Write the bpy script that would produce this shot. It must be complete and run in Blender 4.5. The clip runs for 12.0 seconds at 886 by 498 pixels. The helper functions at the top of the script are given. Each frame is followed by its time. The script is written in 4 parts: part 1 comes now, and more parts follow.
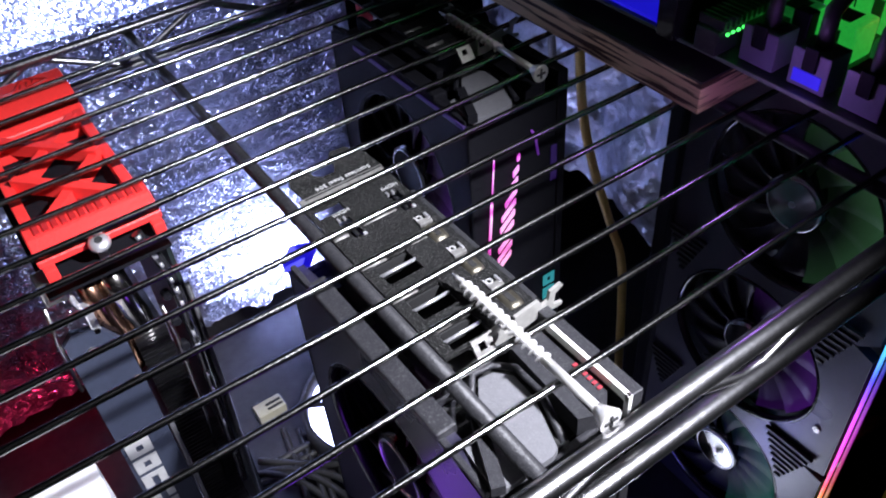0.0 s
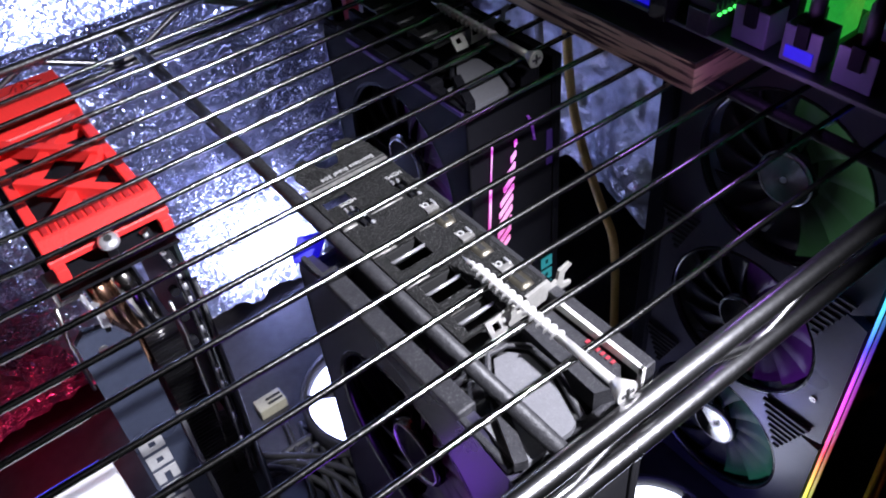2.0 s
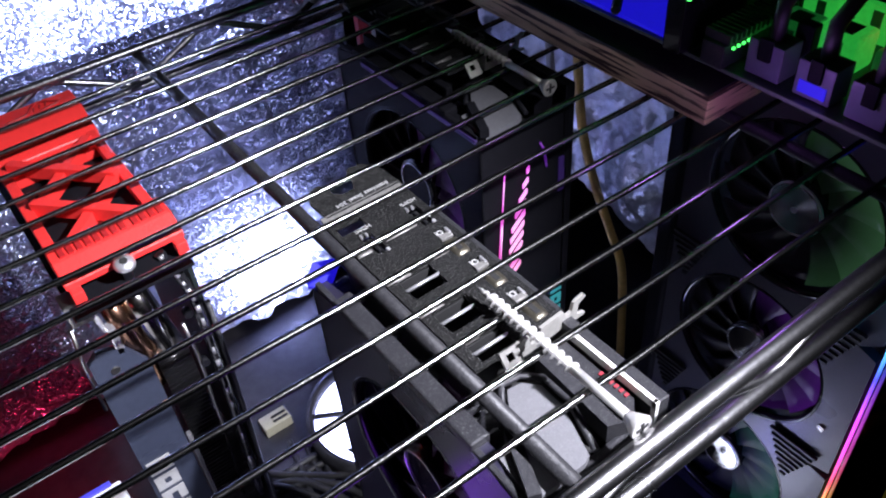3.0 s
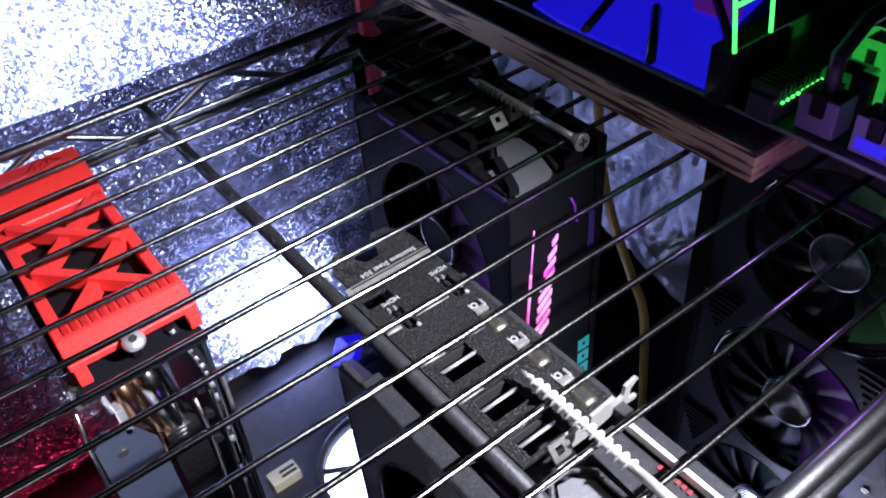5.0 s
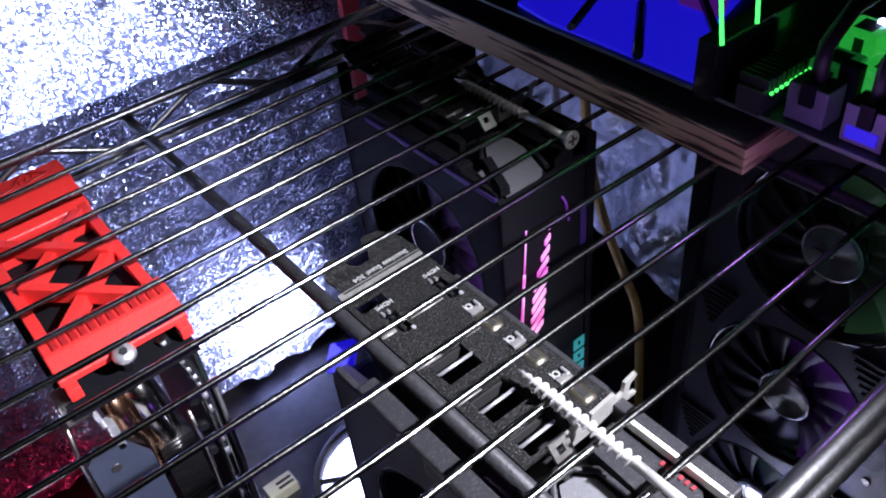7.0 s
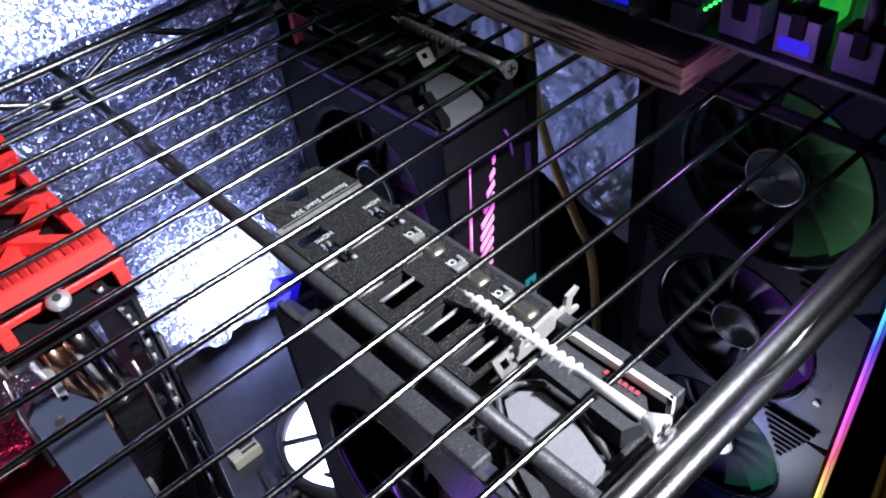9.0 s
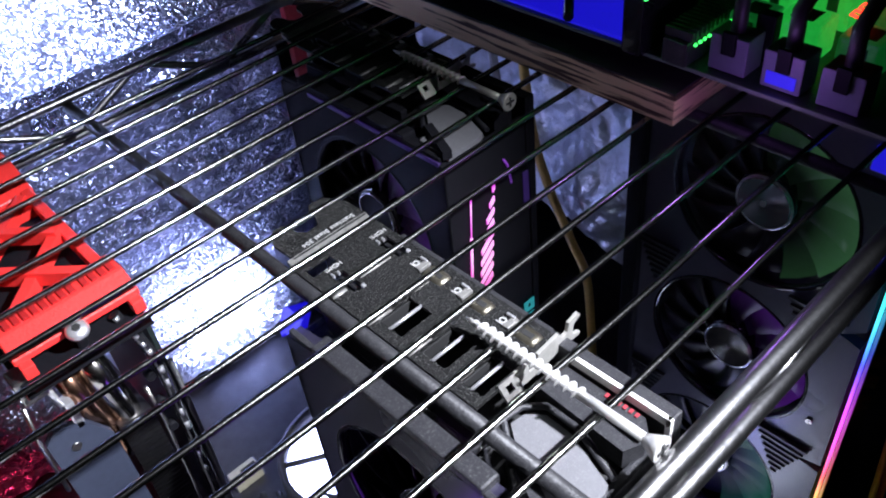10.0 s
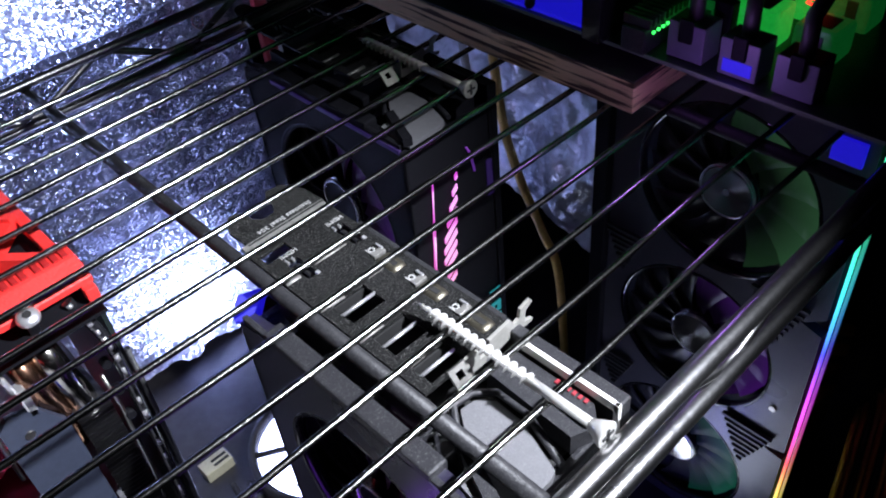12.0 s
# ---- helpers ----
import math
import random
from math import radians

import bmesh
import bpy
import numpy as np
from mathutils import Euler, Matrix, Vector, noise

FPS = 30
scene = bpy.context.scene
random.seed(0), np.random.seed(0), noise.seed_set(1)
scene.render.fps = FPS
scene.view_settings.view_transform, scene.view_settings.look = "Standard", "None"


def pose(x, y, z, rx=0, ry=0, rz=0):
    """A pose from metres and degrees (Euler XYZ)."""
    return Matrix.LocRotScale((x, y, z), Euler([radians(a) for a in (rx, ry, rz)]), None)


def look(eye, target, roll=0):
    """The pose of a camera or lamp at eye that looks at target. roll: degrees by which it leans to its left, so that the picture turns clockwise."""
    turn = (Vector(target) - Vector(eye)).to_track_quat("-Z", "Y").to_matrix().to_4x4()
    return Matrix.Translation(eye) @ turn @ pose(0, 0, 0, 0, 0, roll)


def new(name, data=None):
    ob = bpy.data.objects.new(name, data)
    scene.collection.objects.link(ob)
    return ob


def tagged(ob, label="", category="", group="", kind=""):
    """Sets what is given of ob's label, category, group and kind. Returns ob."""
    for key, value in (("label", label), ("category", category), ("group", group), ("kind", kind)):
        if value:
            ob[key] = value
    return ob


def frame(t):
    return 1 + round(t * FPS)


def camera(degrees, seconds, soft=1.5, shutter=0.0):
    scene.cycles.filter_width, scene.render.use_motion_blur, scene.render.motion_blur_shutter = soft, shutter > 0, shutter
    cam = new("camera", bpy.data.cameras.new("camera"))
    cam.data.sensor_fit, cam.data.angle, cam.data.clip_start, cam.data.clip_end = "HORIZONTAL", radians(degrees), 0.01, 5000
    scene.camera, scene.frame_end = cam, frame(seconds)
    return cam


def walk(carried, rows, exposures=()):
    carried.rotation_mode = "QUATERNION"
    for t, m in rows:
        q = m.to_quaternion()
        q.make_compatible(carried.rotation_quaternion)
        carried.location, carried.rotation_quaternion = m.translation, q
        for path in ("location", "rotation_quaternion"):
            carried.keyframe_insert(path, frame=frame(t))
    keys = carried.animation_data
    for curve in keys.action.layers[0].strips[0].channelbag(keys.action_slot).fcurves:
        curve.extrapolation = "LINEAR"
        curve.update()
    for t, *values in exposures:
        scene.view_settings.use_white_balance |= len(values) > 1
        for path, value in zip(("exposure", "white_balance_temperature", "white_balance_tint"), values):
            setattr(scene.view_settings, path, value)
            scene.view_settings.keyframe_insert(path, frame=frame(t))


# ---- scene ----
# Drawing units are 1.25 to the metre: K turns them into metres.
K = 0.80
cam = camera(55.64, 12.0, soft=2.0)
ROWS = [
    (0.0, -0.1066, -0.5002, 0.2524, -31.98, -42.67, -4.97),
    (0.5, -0.1066, -0.4948, 0.2448, -32.53, -44.47, -6.43),
    (1.0, -0.1099, -0.4963, 0.2452, -32.80, -44.48, -6.22),
    (1.5, -0.1108, -0.5009, 0.2475, -33.74, -44.08, -5.83),
    (2.0, -0.1203, -0.4987, 0.2558, -33.60, -43.36, -6.02),
    (2.5, -0.1214, -0.4956, 0.2594, -33.67, -42.72, -5.37),
    (3.0, -0.1227, -0.4935, 0.2626, -33.52, -42.38, -5.20),
    (3.2, -0.1202, -0.4845, 0.2741, -32.07, -42.25, -5.82),
    (4.8, -0.1157, -0.4593, 0.2607, -33.61, -41.30, -5.82),
    (5.0, -0.1142, -0.4547, 0.2613, -33.99, -40.82, -5.50),
    (5.5, -0.1195, -0.4563, 0.2548, -33.95, -40.87, -6.56),
    (6.0, -0.1193, -0.4521, 0.2587, -34.82, -40.54, -6.38),
    (6.5, -0.1208, -0.4497, 0.2542, -34.18, -40.84, -7.11),
    (6.7, -0.1186, -0.4510, 0.2568, -34.74, -40.45, -6.72),
    (8.3, -0.1093, -0.4569, 0.2483, -35.97, -40.95, -6.89),
    (8.5, -0.1100, -0.4607, 0.2326, -36.55, -41.49, -6.93),
    (9.0, -0.1149, -0.4662, 0.2368, -37.92, -42.34, -7.41),
    (9.5, -0.1162, -0.4702, 0.2419, -38.75, -42.12, -7.21),
    (10.0, -0.1237, -0.4690, 0.2511, -38.86, -41.21, -7.28),
    (10.5, -0.1170, -0.4724, 0.2529, -39.22, -40.73, -7.29),
    (11.0, -0.1161, -0.4757, 0.2498, -39.78, -40.66, -7.08),
    (11.5, -0.1137, -0.4725, 0.2543, -39.91, -40.79, -6.76),
    (12.0, -0.1146, -0.4786, 0.2472, -40.10, -41.86, -6.41),
]
walk(cam, [(t, pose(K * x, K * y, K * z, 0, 0, yaw) @ pose(0, 0, 0, 90 + pitch) @ pose(0, 0, 0, 0, 0, roll)) for t, x, y, z, yaw, pitch, roll in ROWS],
     exposures=((0.0, -0.02, 6350, 16), (3.0, -0.05, 6350, 18), (5.5, 0.06, 6300, 18), (6.5, -0.14, 6300, 19), (8.5, 0.05, 6300, 12), (9.5, -0.03, 6300, 13), (10.5, 0.08, 6250, 13), (11.0, 0.05, 6300, 13), (11.5, -0.24, 6300, 11), (12.0, -0.18, 6300, 11)))

# ---- world and lights ----
world = bpy.data.worlds.new("dim_room")
world.use_nodes = True
world.node_tree.nodes["Background"].inputs[0].default_value = (0.26, 0.18, 0.85, 1)
world.node_tree.nodes["Background"].inputs[1].default_value = 0.16
scene.world = world
scene.view_settings.exposure = 0.0


def lamp(name, kind, at, to, watts, colour, size=0.05, spread=45.0, blend=0.5):
    data = bpy.data.lights.new(name, kind)
    data.energy, data.color = watts, colour
    if kind == "AREA":
        data.size = size * K
    else:
        data.shadow_soft_size = size * K
    if kind == "SPOT":
        data.spot_size, data.spot_blend = radians(spread), blend
    ob = new(name, data)
    ob.matrix_world = look(Vector(at) * K, Vector(to) * K)
    return ob


lamp("flashlight", "SPOT", (0.19, -0.63, 0.44), (-0.015, -0.290, 0.0), 52.0, (0.89, 0.92, 1.0), 0.012, 44, 1.0)
# Unseen spot added to make the upper foil sparkle.
lamp("foil_top_spot", "SPOT", (-0.20, -0.30, 0.95), (0.0, 0.275, 0.01), 360.0, (0.60, 0.68, 1.0), 0.05, 18, 1.0)
# Unseen spot added near the floor to whiten the lower foil.
lamp("foil_low_spot", "SPOT", (0.125, 0.085, -0.43), (0.105, 0.2, -0.390), 7.0, (0.56, 0.62, 1.0), 0.02, 76, 1.0)
# Unseen spot added for the red glow low on the left.
lamp("red_fill_spot", "SPOT", (-0.22, 0.02, -0.38), (-0.18, 0.12, -0.46), 1.0, (1.0, 0.03, 0.10), 0.02, 80, 1.0)
# Unseen point added to tint the plank violet.
lamp("plank_fill", "POINT", (0.180, -0.315, 0.040), (0.2, -0.3, 0.0), 0.026, (0.54, 0.24, 1.0), 0.01)
# Two unseen points added for coloured light on the cards' faces.
lamp("fan_fill", "POINT", (0.225, -0.300, -0.37), (0.28, -0.29, -0.3), 0.05, (0.20, 0.18, 1.0), 0.02)
lamp("fan_fill", "POINT", (-0.045, -0.300, -0.13), (0.0, -0.3, -0.1), 0.016, (0.30, 0.08, 1.0), 0.02)


# ---- materials ----
def mat(name, base, rough=0.5, metal=0.0, vary=0.15, scale=60.0, bump=0.0, bump_scale=None, dust=0.0, glow=None, power=0.0, coat=0.0, patches=8.0, spec=0.5):
    m = bpy.data.materials.new(name)
    m.use_nodes = True
    nt = m.node_tree
    n, link = nt.nodes, nt.links.new
    b = n["Principled BSDF"]
    b.inputs["Roughness"].default_value, b.inputs["Metallic"].default_value = rough, metal
    b.inputs["Coat Weight"].default_value = coat
    tc = n.new("ShaderNodeTexCoord")
    fine, wide = n.new("ShaderNodeTexNoise"), n.new("ShaderNodeTexNoise")
    fine.inputs["Scale"].default_value, fine.inputs["Detail"].default_value = scale * 8, 3
    wide.inputs["Scale"].default_value, wide.inputs["Detail"].default_value = patches, 4
    for t in (fine, wide):
        link(tc.outputs["Object"], t.inputs["Vector"])
    both = n.new("ShaderNodeMath")
    both.operation = "ADD"
    link(fine.outputs["Fac"], both.inputs[0])
    link(wide.outputs["Fac"], both.inputs[1])
    ramp = n.new("ShaderNodeMapRange")
    ramp.inputs["From Min"].default_value, ramp.inputs["From Max"].default_value = 0.6, 1.4
    ramp.inputs["To Min"].default_value, ramp.inputs["To Max"].default_value = 1 - vary, 1 + vary
    link(both.outputs[0], ramp.inputs["Value"])
    tint = n.new("ShaderNodeMix")
    tint.data_type, tint.blend_type = "RGBA", "MULTIPLY"
    tint.inputs["Factor"].default_value = 1.0
    tint.inputs["A"].default_value = (*base, 1)
    link(ramp.outputs["Result"], tint.inputs["B"])
    out = tint.outputs["Result"]
    if dust:
        speck = n.new("ShaderNodeTexNoise")
        speck.inputs["Scale"].default_value, speck.inputs["Detail"].default_value = 1900, 3
        link(tc.outputs["Object"], speck.inputs["Vector"])
        cut = n.new("ShaderNodeMapRange")
        cut.inputs["From Min"].default_value, cut.inputs["From Max"].default_value = 0.56, 0.70
        cut.inputs["To Max"].default_value = dust
        link(speck.outputs["Fac"], cut.inputs["Value"])
        grey = n.new("ShaderNodeMix")
        grey.data_type = "RGBA"
        grey.inputs["B"].default_value = (0.50, 0.50, 0.48, 1)
        link(cut.outputs["Result"], grey.inputs["Factor"])
        link(out, grey.inputs["A"])
        out = grey.outputs["Result"]
    link(out, b.inputs["Base Color"])
    rr = n.new("ShaderNodeMapRange")
    rr.inputs["From Min"].default_value, rr.inputs["From Max"].default_value = 0.3, 0.7
    rr.inputs["To Min"].default_value, rr.inputs["To Max"].default_value = max(0.02, rough * 0.8), min(1, rough * 1.2)
    link(wide.outputs["Fac"], rr.inputs["Value"])
    link(rr.outputs["Result"], b.inputs["Roughness"])
    if bump:
        bp, tex = n.new("ShaderNodeBump"), n.new("ShaderNodeTexNoise")
        tex.inputs["Scale"].default_value, tex.inputs["Detail"].default_value = bump_scale or scale * 10, 3
        link(tc.outputs["Object"], tex.inputs["Vector"])
        bp.inputs["Strength"].default_value, bp.inputs["Distance"].default_value = bump, 0.001
        link(tex.outputs["Fac"], bp.inputs["Height"])
        link(bp.outputs["Normal"], b.inputs["Normal"])
    b.inputs["Specular IOR Level"].default_value = spec
    if glow:
        b.inputs["Emission Color"].default_value = (*glow, 1)
        b.inputs["Emission Strength"].default_value = power
    return m


def foil_material(name, cell, wrinkle, rough, tone, tilt):
    """Embossed foil: small facets that each lean their own way, over broad wrinkles."""
    m = mat(name, tone, rough, 1.0, 0.12, 30)
    nt = m.node_tree
    n, link = nt.nodes, nt.links.new
    tc = n.new("ShaderNodeTexCoord")
    lean = tc.outputs["Normal"]
    for size, amount in ((cell, tilt), (cell * 0.4, tilt * 0.35)):
        v, off, part_of, total = n.new("ShaderNodeTexVoronoi"), n.new("ShaderNodeVectorMath"), n.new("ShaderNodeVectorMath"), n.new("ShaderNodeVectorMath")
        v.inputs["Scale"].default_value = size
        off.operation, part_of.operation, total.operation = "SUBTRACT", "SCALE", "ADD"
        off.inputs[1].default_value = (0.5, 0.5, 0.5)
        part_of.inputs["Scale"].default_value = amount
        link(tc.outputs["Object"], v.inputs["Vector"])
        link(v.outputs["Color"], off.inputs[0])
        link(off.outputs[0], part_of.inputs[0])
        link(part_of.outputs[0], total.inputs[0])
        link(lean, total.inputs[1])
        lean = total.outputs[0]
    unit = n.new("ShaderNodeVectorMath")
    unit.operation = "NORMALIZE"
    link(lean, unit.inputs[0])
    w, fold = n.new("ShaderNodeTexNoise"), n.new("ShaderNodeBump")
    w.inputs["Scale"].default_value, w.inputs["Detail"].default_value, w.inputs["Roughness"].default_value = wrinkle, 3, 0.55
    fold.inputs["Strength"].default_value, fold.inputs["Distance"].default_value = 0.65, 0.005
    link(tc.outputs["Object"], w.inputs["Vector"])
    link(w.outputs["Fac"], fold.inputs["Height"])
    link(unit.outputs[0], fold.inputs["Normal"])
    link(fold.outputs["Normal"], n["Principled BSDF"].inputs["Normal"])
    return m


def rainbow_material(name, low, high, start, turns, power):
    """Diffuser of a light strip whose hue runs along its length."""
    m = bpy.data.materials.new(name)
    m.use_nodes = True
    nt = m.node_tree
    n, link = nt.nodes, nt.links.new
    b = n["Principled BSDF"]
    tc, sep, mr, hsv = n.new("ShaderNodeTexCoord"), n.new("ShaderNodeSeparateXYZ"), n.new("ShaderNodeMapRange"), n.new("ShaderNodeCombineColor")
    hsv.mode = "HSV"
    link(tc.outputs["Object"], sep.inputs[0])
    link(sep.outputs["Z"], mr.inputs["Value"])
    mr.inputs["From Min"].default_value, mr.inputs["From Max"].default_value = low * K, high * K
    mr.inputs["To Min"].default_value, mr.inputs["To Max"].default_value = start, start + turns
    wrap = n.new("ShaderNodeMath")
    wrap.operation = "FRACT"
    link(mr.outputs["Result"], wrap.inputs[0])
    link(wrap.outputs[0], hsv.inputs[0])
    hsv.inputs[1].default_value, hsv.inputs[2].default_value = 0.93, 1.0
    link(hsv.outputs[0], b.inputs["Emission Color"])
    b.inputs["Emission Strength"].default_value = power
    b.inputs["Base Color"].default_value = (0.6, 0.6, 0.6, 1)
    return m


def blade_with_glow(name, colour, power, centre, r):
    """Smoked blade whose coloured reflection is painted as glow towards its rim."""
    m = mat(name, (0.035, 0.035, 0.042), 0.48, 0, 0.2, 30, 0.03, spec=0.2)
    nt = m.node_tree
    n, link = nt.nodes, nt.links.new
    tc, d, mr = n.new("ShaderNodeTexCoord"), n.new("ShaderNodeVectorMath"), n.new("ShaderNodeMapRange")
    d.operation = "DISTANCE"
    link(tc.outputs["Object"], d.inputs[0])
    d.inputs[1].default_value = centre * K
    link(d.outputs["Value"], mr.inputs["Value"])
    mr.inputs["From Min"].default_value, mr.inputs["From Max"].default_value = 0.5 * r * K, r * K
    mr.inputs["To Min"].default_value, mr.inputs["To Max"].default_value = power * 0.05, power * 1.3
    b = n["Principled BSDF"]
    b.inputs["Emission Color"].default_value = (*colour, 1)
    link(mr.outputs["Result"], b.inputs["Emission Strength"])
    return m


def wood_material(name):
    m = mat(name, (0.42, 0.27, 0.15), 0.7, 0, 0.2, 20, 0.3)
    nt = m.node_tree
    n, link = nt.nodes, nt.links.new
    tc, mp, tex, ramp = n.new("ShaderNodeTexCoord"), n.new("ShaderNodeMapping"), n.new("ShaderNodeTexNoise"), n.new("ShaderNodeValToRGB")
    mp.inputs["Scale"].default_value = (22, 24, 460)
    tex.inputs["Scale"].default_value, tex.inputs["Detail"].default_value = 1.0, 5
    link(tc.outputs["Object"], mp.inputs[0])
    link(mp.outputs[0], tex.inputs["Vector"])
    link(tex.outputs["Fac"], ramp.inputs[0])
    e = ramp.color_ramp.elements
    e[0].position, e[0].color = 0.43, (0.07, 0.035, 0.02, 1)
    e[1].position, e[1].color = 0.5, (0.72, 0.50, 0.27, 1)
    far = ramp.color_ramp.elements.new(0.75)
    far.color = (0.76, 0.54, 0.30, 1)
    link(ramp.outputs[0], n["Principled BSDF"].inputs["Base Color"])
    return m


CHROME = mat("black_nickel_wire", (0.21, 0.21, 0.204), 0.17, 1.0, 0.2, 60, 0.1, dust=0.12)
ROD = mat("black_coated_rod", (0.016, 0.016, 0.018), 0.48, 0.0, 0.25, 60, 0.25, dust=0.07, spec=0.35)
EDGE = mat("black_chrome_rod", (0.34, 0.34, 0.345), 0.29, 1.0, 0.2, 60, 0.12, dust=0.12)
FOIL = foil_material("embossed_foil", 880, 24, 0.32, (0.68, 0.73, 0.96), 0.95)
FOIL_SOFT = foil_material("crumpled_foil", 520, 9, 0.36, (0.70, 0.73, 0.84), 0.45)
GREY_SHEET = mat("grey_foil_back", (0.024, 0.0225, 0.026), 0.38, 0.25, 0.45, 15, 0.4, 55)
DARK = mat("dark_room", (0.035, 0.035, 0.04), 0.8, 0, 0.3, 10, 0.2)
RED = mat("red_printed_plastic", (0.80, 0.035, 0.03), 0.38, 0, 0.06, 40, 0.25, 900)
SHROUD = mat("matt_black_plastic", (0.019, 0.019, 0.022), 0.44, 0, 0.2, 60, 0.3, 2200, dust=0.10, spec=0.4)
# Deeper red that paints shadowed lettering and one red reflection.
RED_DEEP = mat("red_shade_and_reflection", (0.36, 0.012, 0.012), 0.45, 0, 0.1, 40, 0.25, 900)
SMOOTH = mat("smooth_black_plastic", (0.008, 0.008, 0.010), 0.5, 0, 0.2, 60, 0.15, 2200, spec=0.06)
VIOLET_BLACK = mat("violet_black_plastic", (0.020, 0.018, 0.034), 0.3, 0, 0.2, 60, 0.1, 2200)
GLOSS = mat("gloss_black_plastic", (0.012, 0.012, 0.014), 0.16, 0, 0.2, 40, 0.02, coat=0.4)
BRACKET = mat("dusty_black_steel", (0.006, 0.006, 0.006), 0.5, 0.0, 0.3, 80, 0.5, 1300, dust=0.25, spec=0.14)
HUB = mat("brushed_hub", (0.75, 0.75, 0.76), 0.19, 1.0, 0.1, 60)
tang = HUB.node_tree.nodes.new("ShaderNodeTangent")
tang.direction_type, tang.axis = "RADIAL", "X"
HUB.node_tree.links.new(tang.outputs[0], HUB.node_tree.nodes["Principled BSDF"].inputs["Tangent"])
HUB.node_tree.nodes["Principled BSDF"].inputs["Anisotropic"].default_value = 0.95
STEEL = mat("bare_steel", (0.42, 0.41, 0.385), 0.30, 1.0, 0.12, 60, 0.12)
FLANGE = mat("bright_steel_flange", (0.50, 0.49, 0.45), 0.38, 0.6, 0.15, 60, 0.15)
ZINC = mat("zinc_screw", (0.72, 0.71, 0.68), 0.36, 0.6, 0.08, 60, 0.05)
# Darker copy of the zinc, for metal outside the flashlight's beam.
SHADED_ZINC = mat("shaded_zinc", (0.34, 0.33, 0.29), 0.42, 0.7, 0.2, 60, 0.1)
TRIM = mat("bright_trim", (0.85, 0.84, 0.80), 0.4, 0.2, 0.06, 60, 0.05)
SILVER = mat("silver_painted_plastic", (0.17, 0.17, 0.18), 0.45, 0.4, 0.1, 60, 0.2, 1200, dust=0.15)
COPPER = mat("copper_pipe", (0.36, 0.20, 0.13), 0.25, 1.0, 0.2, 40)
CHROME_BRIGHT = mat("bright_chrome", (0.80, 0.80, 0.82), 0.30, 0.8, 0.1, 60, 0.08)
NICKEL_DARK = mat("dark_nickel_pipe", (0.42, 0.40, 0.37), 0.18, 1.0, 0.2, 40)
SLATE = mat("slate_blue_plastic", (0.035, 0.042, 0.065), 0.34, 0, 0.2, 40, 0.08, 1500)
FIN = mat("aluminium_fin", (0.22, 0.22, 0.23), 0.35, 1.0, 0.15, 60)
# Near-black that paints the shade in hollows, slots and card insides.
HOLLOW_BLACK = mat("hollow_shade_black", (0.01, 0.01, 0.01), 0.7)
WHITE_INK = mat("white_print", (0.38, 0.38, 0.37), 0.6, 0, 0.12, 80)
PCB = mat("black_circuit_board", (0.012, 0.018, 0.016), 0.35, 0, 0.3, 60, 0.2)
NYLON = mat("white_nylon_plug", (0.11, 0.11, 0.15), 0.35, 0, 0.1, 40)
BLACK_CABLE = mat("black_cable", (0.02, 0.02, 0.02), 0.5, 0, 0.2, 40)
YELLOW_CABLE = mat("yellow_cable", (0.62, 0.40, 0.10), 0.4, 0, 0.2, 40)
ORANGE_CABLE = mat("orange_cable", (0.66, 0.30, 0.07), 0.4, 0, 0.2, 40)
CARD_GREY = mat("grey_card_plastic", (0.075, 0.075, 0.098), 0.34, 0.3, 0.1, 60, 0.15, 1500)
WOOD = wood_material("plywood_edge")
BLACK_TOP = mat("black_painted_wood", (0.02, 0.018, 0.018), 0.6, 0, 0.3, 30, 0.3)
LED_WHITE = mat("white_led_diffuser", (0.8, 0.8, 0.8), 0.5, glow=(0.50, 0.55, 1.0), power=10.5)
LED_SOFT = mat("soft_white_led_diffuser", (0.8, 0.8, 0.8), 0.5, glow=(0.80, 0.87, 1.0), power=7.0)
# Blue emission, for lit parts and for blue light painted on surfaces.
GLOW_BLUE = mat("blue_emission", (0.05, 0.05, 0.3), 0.4, glow=(0.02, 0.012, 1.0), power=0.5)
PORT = mat("dull_bronze_port", (0.11, 0.10, 0.075), 0.4, 0.8, 0.2, 60, 0.1, dust=0.1)
# Bright steel for port lips and for wire reflections painted on the bracket.
GLINT_AND_LIP = mat("steel_glint_and_lip", (0.26, 0.255, 0.24), 0.45, 0.6, 0.45, 60, 0.4, 1600)
BLADE = mat("smoked_fan_blade", (0.030, 0.030, 0.038), 0.42, 0, 0.15, 40, 0.03, spec=0.3)
ARC_VIOLET = (0.35, 0.06, 0.9)
ARC_TEAL = (0.04, 0.60, 0.34)
ARC_OLIVE = (0.20, 0.62, 0.26)
ARC_PINK = (0.9, 0.06, 0.75)
# Violet emission, also for light painted on the board.
GLOW_VIOLET = mat("violet_emission", (0.2, 0.05, 0.3), 0.4, glow=(0.35, 0.04, 1.0), power=0.14)
# Dim emission that paints violet reflections on the card.
VIOLET_REFLECTION = mat("violet_reflection", (0.03, 0.02, 0.06), 0.4, glow=(0.22, 0.06, 1.0), power=0.04)
LED_GREEN = mat("green_led", (0.05, 0.3, 0.05), 0.4, glow=(0.05, 1.0, 0.12), power=2.5)
# White nylon; the board LEDs' light in it is put in as emission.
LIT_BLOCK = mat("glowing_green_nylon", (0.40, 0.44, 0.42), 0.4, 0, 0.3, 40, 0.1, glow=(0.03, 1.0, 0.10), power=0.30)
